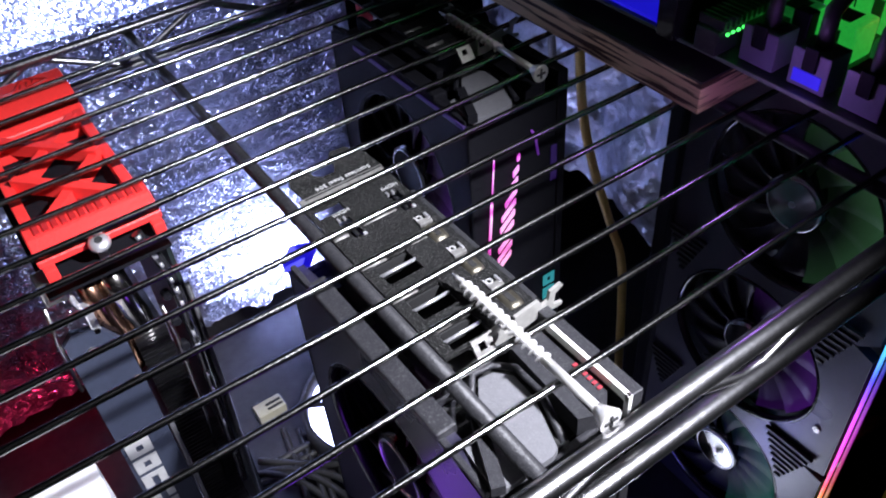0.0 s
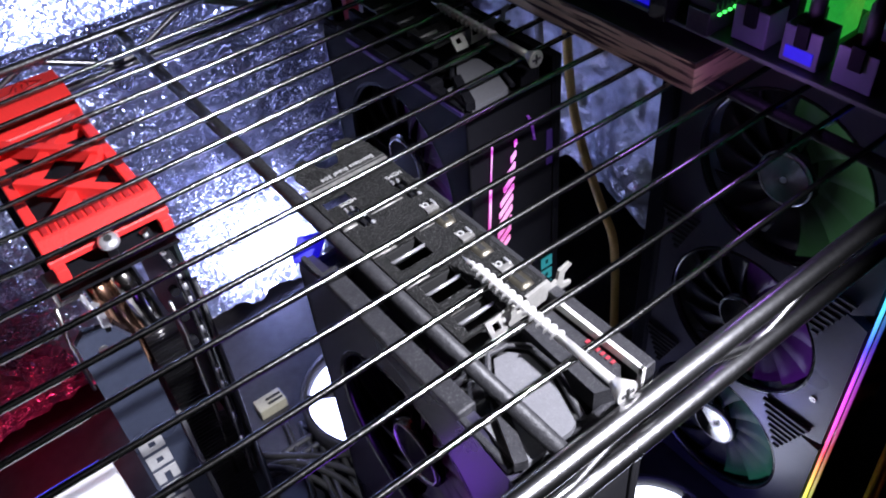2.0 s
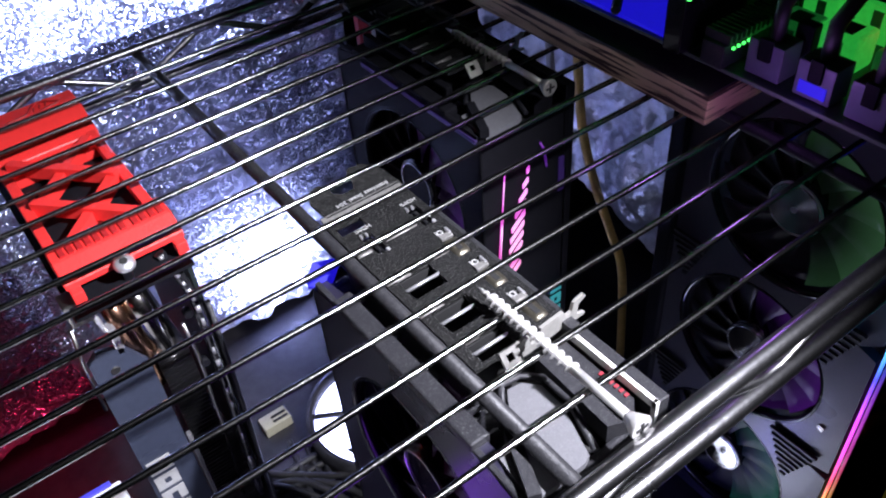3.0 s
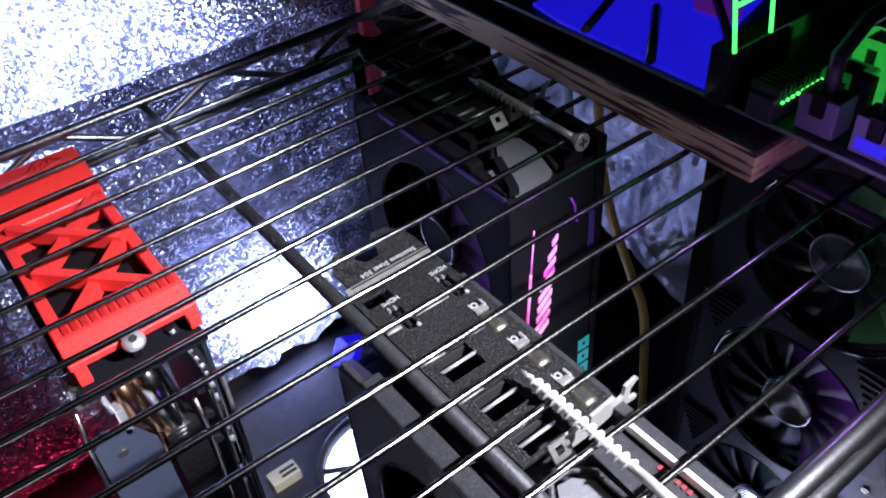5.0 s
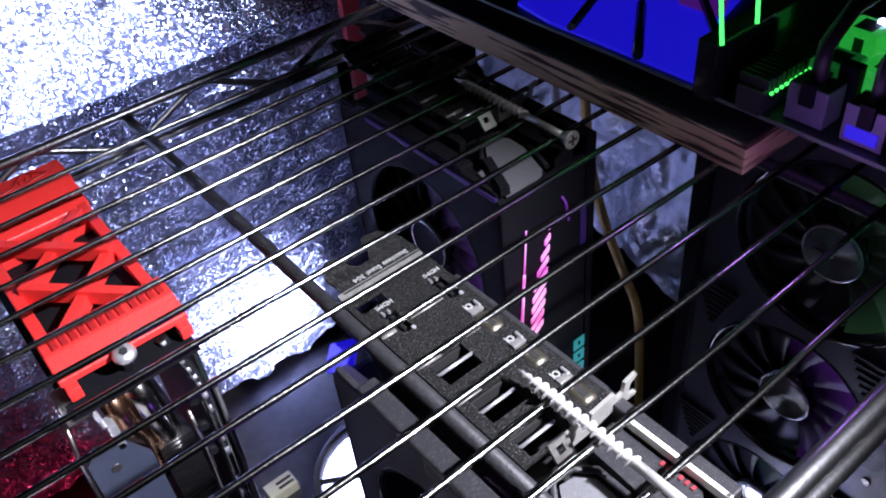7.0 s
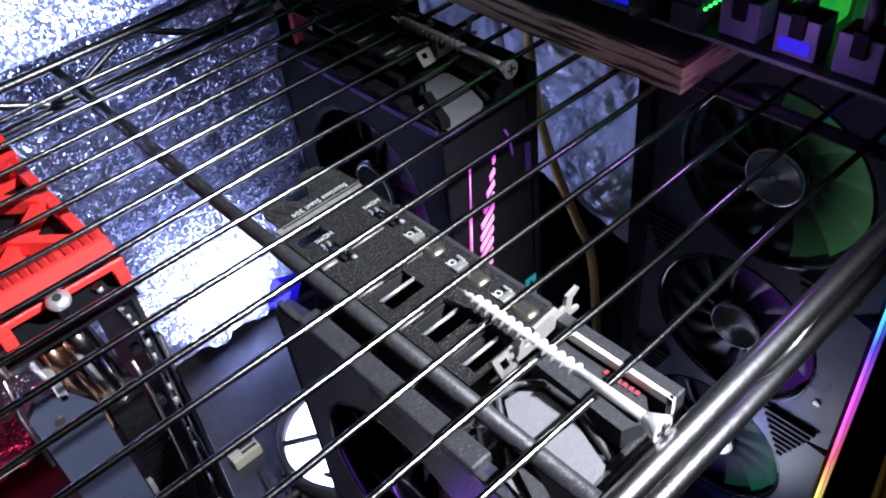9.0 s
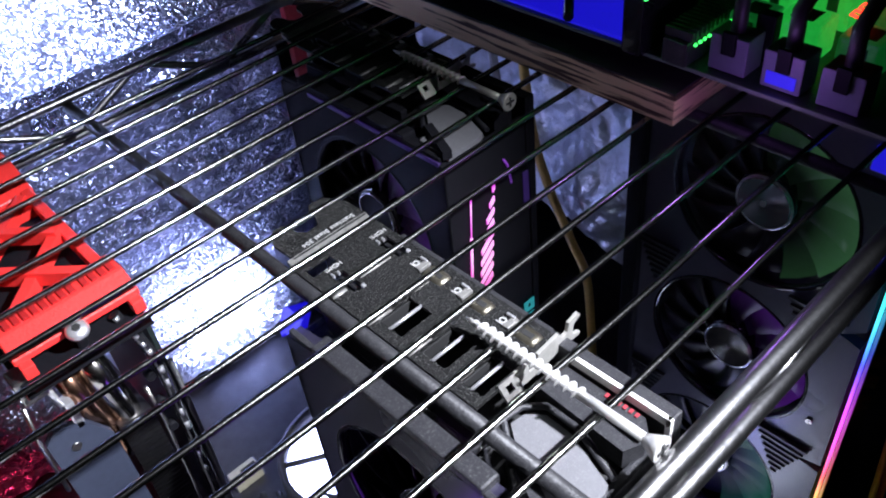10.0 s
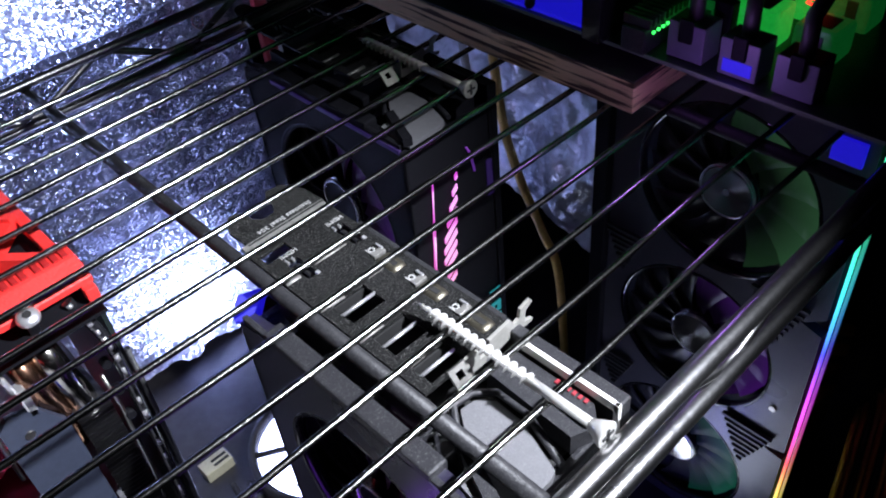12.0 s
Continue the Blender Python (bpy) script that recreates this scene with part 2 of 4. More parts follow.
LIT_DIM = mat("dim_green_glow_nylon", (0.34, 0.36, 0.38), 0.4, 0, 0.3, 40, 0.1, glow=(0.03, 0.9, 0.14), power=0.05)
LED_RED = mat("red_led", (0.3, 0.03, 0.03), 0.4, glow=(1.0, 0.04, 0.02), power=3.0)
LED_CYAN = mat("cyan_led", (0.05, 0.3, 0.3), 0.4, glow=(0.05, 0.75, 0.8), power=0.25)
RED_GLOW = mat("dim_red_letters", (0.25, 0.03, 0.04), 0.4, glow=(1.0, 0.03, 0.16), power=0.02)
RAINBOW = rainbow_material("rainbow_diffuser", 0.04, 0.36, 1.29, -0.885, 1.7)
RAINBOW_DIM = rainbow_material("dim_rainbow_diffuser", 0.04, 0.36, 1.29, -0.885, 0.35)
PINK = rainbow_material("pink_diffuser", 0.30, 0.40, 0.93, -0.10, 0.9)


# ---- building helpers ----
ORIGIN = {}


def thing(name, at, label, category, group="", kind=""):
    ob = new(name)
    ob.location = Vector(at) * K
    ob.empty_display_size = 0.01
    ORIGIN[ob.name] = Vector(at)
    return tagged(ob, label, category, group, kind)


def part(name, bm, material, parent=None, label="", smooth=False):
    base = ORIGIN[parent.name] if parent else Vector((0, 0, 0))
    me = bpy.data.meshes.new(name)
    for v in bm.verts:
        v.co = (v.co - base) * K
    if smooth:
        for f in bm.faces:
            f.smooth = True
    bm.to_mesh(me)
    bm.free()
    me.materials.append(material)
    ob = new(name, me)
    if parent:
        ob.parent = parent
    ORIGIN[ob.name] = base
    return tagged(ob, label) if label else ob


def box(x0, x1, y0, y1, z0, z1, bevel=0.0, bm=None, turn=None):
    bm = bm or bmesh.new()
    made = bmesh.ops.create_cube(bm, size=1)["verts"]
    for v in made:
        v.co = Vector(((x0 + x1) / 2 + v.co.x * (x1 - x0), (y0 + y1) / 2 + v.co.y * (y1 - y0), (z0 + z1) / 2 + v.co.z * (z1 - z0)))
    if bevel:
        edges = {e for v in made for e in v.link_edges}
        r = bmesh.ops.bevel(bm, geom=list(edges), offset=bevel, segments=2, affect="EDGES", profile=0.6)
        made = r["verts"]
    if turn:
        bmesh.ops.transform(bm, matrix=turn, verts=made)
    return bm


def tube(points, r, sides=10, bm=None, closed_ends=True):
    """A round bar along a line of points."""
    bm = bm or bmesh.new()
    pts = [Vector(p) for p in points]
    rings, up = [], None
    for i, p in enumerate(pts):
        d = (pts[min(i + 1, len(pts) - 1)] - pts[max(i - 1, 0)]).normalized()
        if up is None:
            up = Vector((0, 0, 1)) if abs(d.z) < 0.9 else Vector((1, 0, 0))
        a = d.cross(up).normalized()
        up = a.cross(d).normalized()
        rr = r[i] if isinstance(r, (list, tuple)) else r
        rings.append([bm.verts.new(p + (a * math.cos(t) + up * math.sin(t)) * rr) for t in (2 * math.pi * k / sides for k in range(sides))])
    for a, b in zip(rings, rings[1:]):
        for k in range(sides):
            bm.faces.new((a[k], a[(k + 1) % sides], b[(k + 1) % sides], b[k])).smooth = True
    if closed_ends:
        bm.faces.new(rings[0][::-1])
        bm.faces.new(rings[-1])
    return bm


def outline(points, z0, z1, bm=None, place=None):
    """A plate of that outline in x and y, from z0 to z1; place puts it elsewhere."""
    bm = bm or bmesh.new()
    low = [bm.verts.new((x, y, z0)) for x, y in points]
    top = [bm.verts.new((x, y, z1)) for x, y in points]
    bm.faces.new(low[::-1])
    bm.faces.new(top)
    n = len(points)
    for i in range(n):
        bm.faces.new((low[i], low[(i + 1) % n], top[(i + 1) % n], top[i]))
    bmesh.ops.recalc_face_normals(bm, faces=bm.faces)
    if place:
        bmesh.ops.transform(bm, matrix=place, verts=low + top)
    return bm


def pierced(x0, x1, y0, y1, z0, z1, holes, bm=None):
    """A plate with rectangular holes that go through it."""
    bm = bm or bmesh.new()
    xs = sorted({x0, x1, *(h[0] for h in holes), *(h[1] for h in holes)})
    ys = sorted({y0, y1, *(h[2] for h in holes), *(h[3] for h in holes)})
    xs, ys = [x for x in xs if x0 <= x <= x1], [y for y in ys if y0 <= y <= y1]
    vert = {}

    def at(x, y):
        if (x, y) not in vert:
            vert[(x, y)] = bm.verts.new((x, y, z1))
        return vert[(x, y)]

    faces = []
    for a, b in zip(xs, xs[1:]):
        for c, d in zip(ys, ys[1:]):
            mx, my = (a + b) / 2, (c + d) / 2
            if not any(h[0] < mx < h[1] and h[2] < my < h[3] for h in holes):
                faces.append(bm.faces.new((at(a, c), at(b, c), at(b, d), at(a, d))))
    r = bmesh.ops.extrude_face_region(bm, geom=faces)
    bmesh.ops.translate(bm, vec=(0, 0, z0 - z1), verts=[g for g in r["geom"] if isinstance(g, bmesh.types.BMVert)])
    bmesh.ops.recalc_face_normals(bm, faces=bm.faces)
    return bm


def lettering(text, size, place, depth=0.0004):
    """Raised writing as a bmesh, in drawing units, at a pose."""
    cu = bpy.data.curves.new("writing", "FONT")
    cu.body, cu.size, cu.extrude, cu.resolution_u = text, size, depth, 2
    ob = bpy.data.objects.new("writing", cu)
    me = ob.to_mesh()
    bm = bmesh.new()
    bm.from_mesh(me)
    ob.to_mesh_clear()
    bpy.data.objects.remove(ob)
    bpy.data.curves.remove(cu)
    bmesh.ops.transform(bm, matrix=place, verts=bm.verts)
    return bm


def marks(name, widths, height, gap, place, material, parent, label, depth=0.0006):
    """A row of plain bars that stand for a word, one part each."""
    x = 0.0
    for w in widths:
        slot = (x + w * 0.3, x + w * (1.1 if len(widths) % 2 and x > 0.02 else 0.72), height * 0.38, height * 0.66)
        bm = pierced(x, x + w, 0, height, 0, depth, [slot]) if w > 0.009 else box(x, x + w, 0, height, 0, depth)
        bmesh.ops.transform(bm, matrix=place, verts=bm.verts)
        part(name, bm, material, parent, label)
        x += w + gap


def disc(centre, axis, r, thick, sides=40, inner=0.0, bm=None):
    """A round plate or ring whose axis is given."""
    bm = bm or bmesh.new()
    m = Matrix.Translation(centre) @ Vector(axis).normalized().to_track_quat("Z", "Y").to_matrix().to_4x4()
    loops = []
    for rad, z in ((r, 0), (r, thick), (inner, thick), (inner, 0)) if inner else ((r, 0), (r, thick)):
        loops.append([bm.verts.new(m @ Vector((rad * math.cos(2 * math.pi * k / sides), rad * math.sin(2 * math.pi * k / sides), z))) for k in range(sides)])
    pairs = list(zip(loops, loops[1:] + loops[:1])) if inner else [(loops[0], loops[1])]
    for a, b in pairs:
        for k in range(sides):
            bm.faces.new((a[k], a[(k + 1) % sides], b[(k + 1) % sides], b[k])).smooth = True
    if not inner:
        bm.faces.new(loops[0][::-1])
        bm.faces.new(loops[1])
    return bm


def sheet(corner, u, v, nu, nv, amount, scale, seed, thick, ragged=0.0, slant=0.0):
    """A crumpled sheet spanned by u and v from a corner, with thickness."""
    bm = bmesh.new()
    corner, u, v = Vector(corner), Vector(u), Vector(v)
    n = u.cross(v).normalized()
    grid = []
    for j in range(nv + 1):
        row = []
        for i in range(nu + 1):
            p = corner + u * (i / nu) + v * (j / nv) + v * (slant * (1 - i / nu) * (1 - j / nv))
            q = p * scale + Vector((seed, 0, 0))
            h = noise.noise(q) + 0.5 * abs(noise.noise(q * 2.3)) + 0.25 * noise.noise(q * 5.1)
            p = p + n * h * amount
            if ragged and j == 0:
                p = p + v.normalized() * ragged * (noise.noise(p * 40) + 0.6 * noise.noise(p * 110))
            row.append(bm.verts.new(p))
        grid.append(row)
    for j in range(nv):
        for i in range(nu):
            bm.faces.new((grid[j][i], grid[j][i + 1], grid[j + 1][i + 1], grid[j + 1][i]))
    r = bmesh.ops.extrude_face_region(bm, geom=list(bm.faces))
    bmesh.ops.translate(bm, vec=-n * thick, verts=[g for g in r["geom"] if isinstance(g, bmesh.types.BMVert)])
    bmesh.ops.recalc_face_normals(bm, faces=bm.faces)
    return bm


# ---- the room that closes the place ----
FLOOR_Z = -0.455
tagged(part("floor", box(-1.6, 1.6, -1.6, 1.3, FLOOR_Z - 0.05, FLOOR_Z), GREY_SHEET), "dull grey sheet floor under the wire shelf", "floor", kind="structure")
tagged(part("wall_north", box(-1.6, 1.6, 0.60, 0.66, FLOOR_Z, 1.2), GREY_SHEET), "dull grey wall behind the foil sheets", "wall", kind="structure")
tagged(part("wall_east", box(0.95, 1.01, -1.6, 0.60, FLOOR_Z, 1.2), DARK), "dark plain side wall", "wall", kind="structure")
tagged(part("wall_west", box(-1.6, -1.54, -1.6, 0.60, FLOOR_Z, 1.2), DARK), "dark plain side wall", "wall", kind="structure")
tagged(part("wall_south", box(-1.54, 0.95, -1.6, -1.54, FLOOR_Z, 1.2), DARK), "dark plain wall", "wall", kind="structure")
tagged(part("ceiling", box(-1.6, 1.01, -1.6, 0.66, 1.2, 1.25), DARK), "dark ceiling", "ceiling", kind="structure")

WALL_Y = 0.20
tagged(part("foil_sheet", sheet((-0.9, WALL_Y, -0.44), (1.14, 0, 0), (0, 0, 0.375), 200, 72, 0.010, 7.0, 3.0, 0.003, 0.012), FOIL), "crumpled silver embossed foil insulation sheet hung on the wall", "foil sheet")
tagged(part("foil_sheet", sheet((-0.9, WALL_Y - 0.004, -0.100), (1.9, 0, 0), (0, 0.28, 0.366), 260, 60, 0.012, 6.0, 5.0, 0.003, 0.004), FOIL), "crumpled silver embossed foil insulation sheet leaning back", "foil sheet")
tagged(part("foil_sheet", sheet((0.36, 0.12, -0.30), (0, -0.29, 0), (0, 0, 0.34), 90, 80, 0.022, 11.0, 8.0, 0.003, 0.010, 0.16), FOIL_SOFT), "crumpled silver foil sheet hanging beside the graphics cards", "foil sheet")

red_strip = thing("red_strip", (0.240, 0.155, -0.152), "dark red plastic upright strip with a white mark against the foil", "plastic strip")
part("strip", box(0.2310, 0.2490, 0.1500, 0.1580, -0.152, 0.010, 0.0012), mat("dull_red_plastic", (0.42, 0.03, 0.04), 0.45, 0, 0.15, 40, 0.2), red_strip)
part("mark", box(0.2440, 0.2480, 0.1490, 0.1502, -0.142, -0.112, 0.0004), mat("white_label", (0.7, 0.7, 0.72), 0.5), red_strip, "small white label")

# ---- the wire shelf ----
PITCH = 0.0254
shelf = thing("wire_shelf", (0, -0.18, -0.03), "black chromed wire shelf with trussed edges", "shelf")
for k in range(15):
    y = -k * PITCH
    pts = [(-0.62 + 0.04 * i, y + 0.0004 * math.sin(i * 1.3 + k), 0.0003 * math.sin(i * 0.9 + 2 * k)) for i in range(34)]
    part("wire", tube(pts, 0.00165, 8), CHROME, shelf)
FRONT, BACK, DROP = -0.387, 0.036, -0.026
for x in (0.0, 0.223, -0.42):
    part("cross_rod", tube([(x, BACK, -0.005), (x, -0.18, -0.0052), (x, FRONT, -0.005)], 0.0036, 12), ROD, shelf)
for y in (FRONT, BACK):
    r = 0.0046 if y == FRONT else 0.0032
    part("edge_rod", tube([(-0.62, y, 0), (0.0, y, 0), (0.70, y, 0)], r, 14), EDGE, shelf)
    part("edge_rod", tube([(-0.62, y, DROP), (0.0, y, DROP), (0.70, y, DROP)], r, 14), EDGE, shelf)
    zig, step = [], 0.056
    n = 24
    for i in range(n):
        x = -0.62 + i * step
        top = i % 2 == 0
        z = -0.003 if top else DROP + 0.003
        zig += [(x - 0.007, y + 0.002, z), (x + 0.007, y + 0.002, z)]
    part("truss_wire", tube(zig, 0.0024, 8), EDGE, shelf)


def smooth_line(points, n=8):
    pts = [Vector(p) for p in points]
    out = []
    for i in range(len(pts) - 1):
        a, b, c, d = pts[max(i - 1, 0)], pts[i], pts[i + 1], pts[min(i + 2, len(pts) - 1)]
        for k in range(n):
            t = k / n
            out.append(0.5 * (2 * b + (c - a) * t + (2 * a - 5 * b + 4 * c - d) * t * t + (3 * b - 3 * c + d - a) * t ** 3))
    return out + [pts[-1]]


# ---- graphics cards ----
# Blades whose coloured reflection is painted as glow; the value picks its strength.
GLOW = {3: 0, 4: 1, 5: 1, 6: 1, 7: 1, 8: 0}


def fan(parent, c, r, blades, hub_mat, frame_mat, lit=None):
    """A fan that faces -x, its centre at c: ring, hub, cap and blades."""
    c = Vector(c)
    part("fan_ring", disc(c + Vector((0.004, 0, 0)), (-1, 0, 0), r * 1.03, 0.006, 48, r * 0.985), frame_mat, parent)
    # Black disc paints the shade behind the blades.
    part("fan_shade", disc(c + Vector((0.022, 0, 0)), (-1, 0, 0), r * 0.99, 0.002, 40), HOLLOW_BLACK, parent)
    glow_data = None
    hub = part("fan_hub", disc(c + Vector((0.014, 0, 0)), (-1, 0, 0), r * 0.33, 0.012, 40), GLOSS, parent)
    if hub_mat is HUB:
        cap = disc(c + Vector((0.003, 0, 0)), (-1, 0, 0), r * 0.285, 0.003, 48)
        part("hub_rim", disc(c + Vector((0.003, 0, 0)), (-1, 0, 0), r * 0.315, 0.0022, 48, r * 0.295), CHROME_BRIGHT, hub, "thin bright hub rim")
        part("hub_cap", cap, HUB, hub, "brushed metal hub cap")
        part("hub_pin", disc(c + Vector((0.0006, 0, 0)), (-1, 0, 0), r * 0.035, 0.0010, 16), CHROME_BRIGHT, hub)
    else:
        part("hub_cap", disc(c + Vector((0.003, 0, 0)), (-1, 0, 0), r * 0.27, 0.0015, 40), frame_mat, hub)
        part("hub_ring", disc(c + Vector((0.003, 0, 0)), (-1, 0, 0), r * 0.30, 0.0022, 40, r * 0.285), HUB, hub, "thin bright hub ring")
    first = None
    for b in range(blades):
        if first:
            ob = new("blade", glow_data[GLOW[b]] if lit and b in GLOW else first.data)
            ob.parent = hub
            turn = Matrix.Translation((c - ORIGIN[hub.name]) * K)
            ob.matrix_basis = turn @ Matrix.Rotation(2 * math.pi * b / blades, 4, "X") @ turn.inverted()
            ORIGIN[ob.name] = ORIGIN[hub.name]
            continue
        bm = bmesh.new()
        rows = []
        for i in range(5):
            f = i / 4
            rad = r * (0.32 + 0.64 * f)
            row = []
            for q in (-1, -0.33, 0.33, 1):
                a = 0.25 * f + q * (0.25 + 0.03 * f)
                row.append(Vector((c.x + 0.009 - 0.0035 * q, c.y + rad * math.cos(a), c.z + rad * math.sin(a))))
            rows.append(row)
        vs = [[bm.verts.new(p) for p in row] for row in rows]
        lo = [[bm.verts.new(p + Vector((0.0012, 0, 0))) for p in row] for row in rows]
        for q in (vs, lo):
            for i in range(4):
                for j in range(3):
                    bm.faces.new((q[i][j], q[i][j + 1], q[i + 1][j + 1], q[i + 1][j])).smooth = True
        for i in range(4):
            for j in (0, 3):
                bm.faces.new((vs[i][j], vs[i + 1][j], lo[i + 1][j], lo[i][j]))
        for i in (0, 4):
            for j in range(3):
                bm.faces.new((vs[i][j], vs[i][j + 1], lo[i][j + 1], lo[i][j]))
        bmesh.ops.recalc_face_normals(bm, faces=bm.faces)
        first = part("blade", bm, frame_mat if frame_mat is SMOOTH else BLADE, hub)
        if lit:
            glow_data = []
            for power in ((0.03, 0.06) if lit is ARC_PINK else (0.03, 0.08)):
                data = first.data.copy()
                data.materials[0] = blade_with_glow("fan_blade_painted_light", lit, power, c - ORIGIN[hub.name], r)
                glow_data.append(data)


def shroud_plate(parent, x, y0, y1, z0, z1, fans, r, material, thick=0.008):
    """The face of a card: a plate in y and z with round openings for the fans."""
    sides = 40
    zs = [z1] + [(a[1] + b[1]) / 2 for a, b in zip(fans, fans[1:])] + [z0]
    for (cy, cz), za, zb in zip(fans, zs, zs[1:]):
        bm = bmesh.new()
        inner, outer = [], []
        for k in range(sides):
            a = 2 * math.pi * k / sides
            dy, dz = math.cos(a), math.sin(a)
            inner.append(Vector((x, cy + r * dy, cz + r * dz)))
            ty = (y1 - cy) / dy if dy > 1e-6 else (y0 - cy) / dy if dy < -1e-6 else 1e9
            tz = (za - cz) / dz if dz > 1e-6 else (zb - cz) / dz if dz < -1e-6 else 1e9
            t = min(ty, tz)
            outer.append(Vector((x, cy + t * dy, cz + t * dz)))
        i2 = [bm.verts.new(p) for p in inner]
        o2 = [bm.verts.new(p) for p in outer]
        i3 = [bm.verts.new(p + Vector((thick, 0, 0))) for p in inner]
        o3 = [bm.verts.new(p + Vector((thick, 0, 0))) for p in outer]
        for k in range(sides):
            m = (k + 1) % sides
            bm.faces.new((i2[k], i2[m], o2[m], o2[k]))
            bm.faces.new((i3[k], o3[k], o3[m], i3[m]))
            bm.faces.new((i2[k], i3[k], i3[m], i2[m])).smooth = True
            bm.faces.new((o2[k], o2[m], o3[m], o3[k]))
        bmesh.ops.recalc_face_normals(bm, faces=bm.faces)
        part("shroud_panel", bm, material, parent)


def vent_triangle(parent, x, y, z, size, flip, material):
    """A triangular grille of slats over a black plate that paints its recess."""
    grille = part("grille", outline([(0, 0), (size, 0), (size * 0.5, -size * 1.15)], 0, 0.001, place=Matrix.Translation((x, y, z)) @ Matrix(((0, 0, -1, 0), (flip, 0, 0, 0), (0, 1, 0, 0), (0, 0, 0, 1)))), HOLLOW_BLACK, parent)
    for i in range(8):
        f = i / 8
        w0, w1 = size * 0.5 * f * 1.0, size - size * 0.5 * f
        a, b = sorted((y + flip * w0, y + flip * w1))
        zz = z - size * 1.15 * f
        part("slat", box(x - 0.003, x - 0.001, a, b, zz - size * 0.05, zz, 0), material, grille)


def bracket_and_ports(card, x0, x1, y0, y1, z, dust_mat, text):
    """The slot bracket that faces up: lobed end, barred vents, ports along one edge and a forked flange."""
    th = 0.0016
    vents = [(x0 + 0.0055, x0 + 0.0230, y1 - b, y1 - a) for a, b in ((0.0825, 0.0975), (0.1085, 0.1235), (0.1320, 0.1440))]
    window = (x0 + 0.0030, x0 + 0.0170, y1 - 0.0400, y1 - 0.0330)
    hdmi = [(x0 + 0.0085, x0 + 0.0150, y1 - 0.0620, y1 - 0.0460), (x0 + 0.0370, x0 + 0.0435, y1 - 0.0600, y1 - 0.0440)]
    shells = [(x0 + 0.0365, x0 + 0.0440, y1 - 0.0880 - 0.0268 * i, y1 - 0.0740 - 0.0268 * i) for i in range(3)]
    plate = part("bracket", pierced(x0, x1, y0, y1 - 0.0285, z - th, z, vents + [window] + hdmi + shells), dust_mat, card, "dusty black steel slot bracket")
    w0 = x0 + 0.0035
    edge = ((0.000, -0.0250), (-0.0008, -0.010), (0.002, -0.003), (0.0055, 0.0), (0.0100, 0.0), (0.0122, -0.004), (0.0128, -0.0100), (0.0155, -0.0135), (0.0225, -0.0135), (0.0254, -0.008), (0.0262, -0.001), (0.029, 0.003), (0.037, 0.002), (0.0405, -0.003), (0.0430, -0.010), (0.0440, -0.0250))
    part("bracket_tab", outline([(w0 + dx, y1 + dy) for dx, dy in edge[::-1]], z + 0.0004, z + 0.0018), dust_mat, plate)
    # Bend from tab to plate, coloured bright for the wire reflected there.
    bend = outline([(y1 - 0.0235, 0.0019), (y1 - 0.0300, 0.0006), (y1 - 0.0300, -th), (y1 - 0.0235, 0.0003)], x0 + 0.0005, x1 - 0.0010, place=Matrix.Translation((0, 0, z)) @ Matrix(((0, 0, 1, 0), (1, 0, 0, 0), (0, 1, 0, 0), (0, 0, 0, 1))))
    part("bracket_bend", bend, GLINT_AND_LIP, plate, "bright strip for the wire's reflection")
    # Thin bright bars paint the wires' reflections on the black plate.
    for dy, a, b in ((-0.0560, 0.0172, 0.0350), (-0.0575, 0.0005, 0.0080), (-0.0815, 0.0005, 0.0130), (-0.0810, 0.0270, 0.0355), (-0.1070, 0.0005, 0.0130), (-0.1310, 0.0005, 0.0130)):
        part("step", tube([(x0 + a, y1 + dy, z - 0.0004), (x0 + b, y1 + dy, z - 0.0004)], 0.0012, 8), GLINT_AND_LIP, plate, "bright strip for the wire's reflection")
    for a, b, c, d in vents:
        m = (c + d) / 2
        # Vent bars are coloured chrome for the flash glint on them.
        part("vent_bar", tube([(a - 0.0005, m, z - 0.0006), (b + 0.0005, m, z - 0.0006)], 0.0008, 8), CHROME_BRIGHT, plate, "thin vent bar, flash glint in its colour")
        part("vent_wall", box(a, b, d - 0.0010, d - 0.0002, z - 0.010, z - th, 0), HOLLOW_BLACK, plate)
    for (a, b, c, d), far in zip(hdmi, (False, True)):
        p = part("port", box(a + 0.0002, b - 0.0002, c + 0.0002, d - 0.0002, z - 0.009, z - 0.003, 0.0008), HOLLOW_BLACK, plate, "black video port")
        part("port_tongue", box((a + b) / 2 - 0.0006, (a + b) / 2 + 0.0006, c + 0.003, d - 0.002, z - 0.0032, z - 0.0012, 0.0002), SMOOTH, p)
        for k in range(2):
            part("port_lip", box(a + 0.0006 + 0.0030 * k, a + 0.0016 + 0.0030 * k, d - 0.0010, d + 0.0016 - 0.0006 * k, z - 0.0012, z + 0.0004, 0.0002), CHROME_BRIGHT, p, "bright bent port lip")
        part("port_lip", box(b - 0.0012, b + 0.0006, c - 0.0006, c + 0.0014, z - 0.0014, z + 0.0006, 0.0003), CHROME_BRIGHT, p, "bright bent port lip")
        if text:
            part("port_mark", lettering("HDMI", 0.0037, Matrix.Translation((b + 0.0030, d + 0.0058, z + 0.0001)) @ pose(0, 0, 0, 0, 0, 180), 0.00015), WHITE_INK, plate, "white port writing")
    for a, b, c, d in shells:
        m = (a + b) / 2
        p = part("port", box(a - 0.0006, b + 0.0006, c - 0.0004, d - 0.0010, z - 0.007, z + 0.0012, 0.0028), PORT, plate, "dull bronze video port", True)
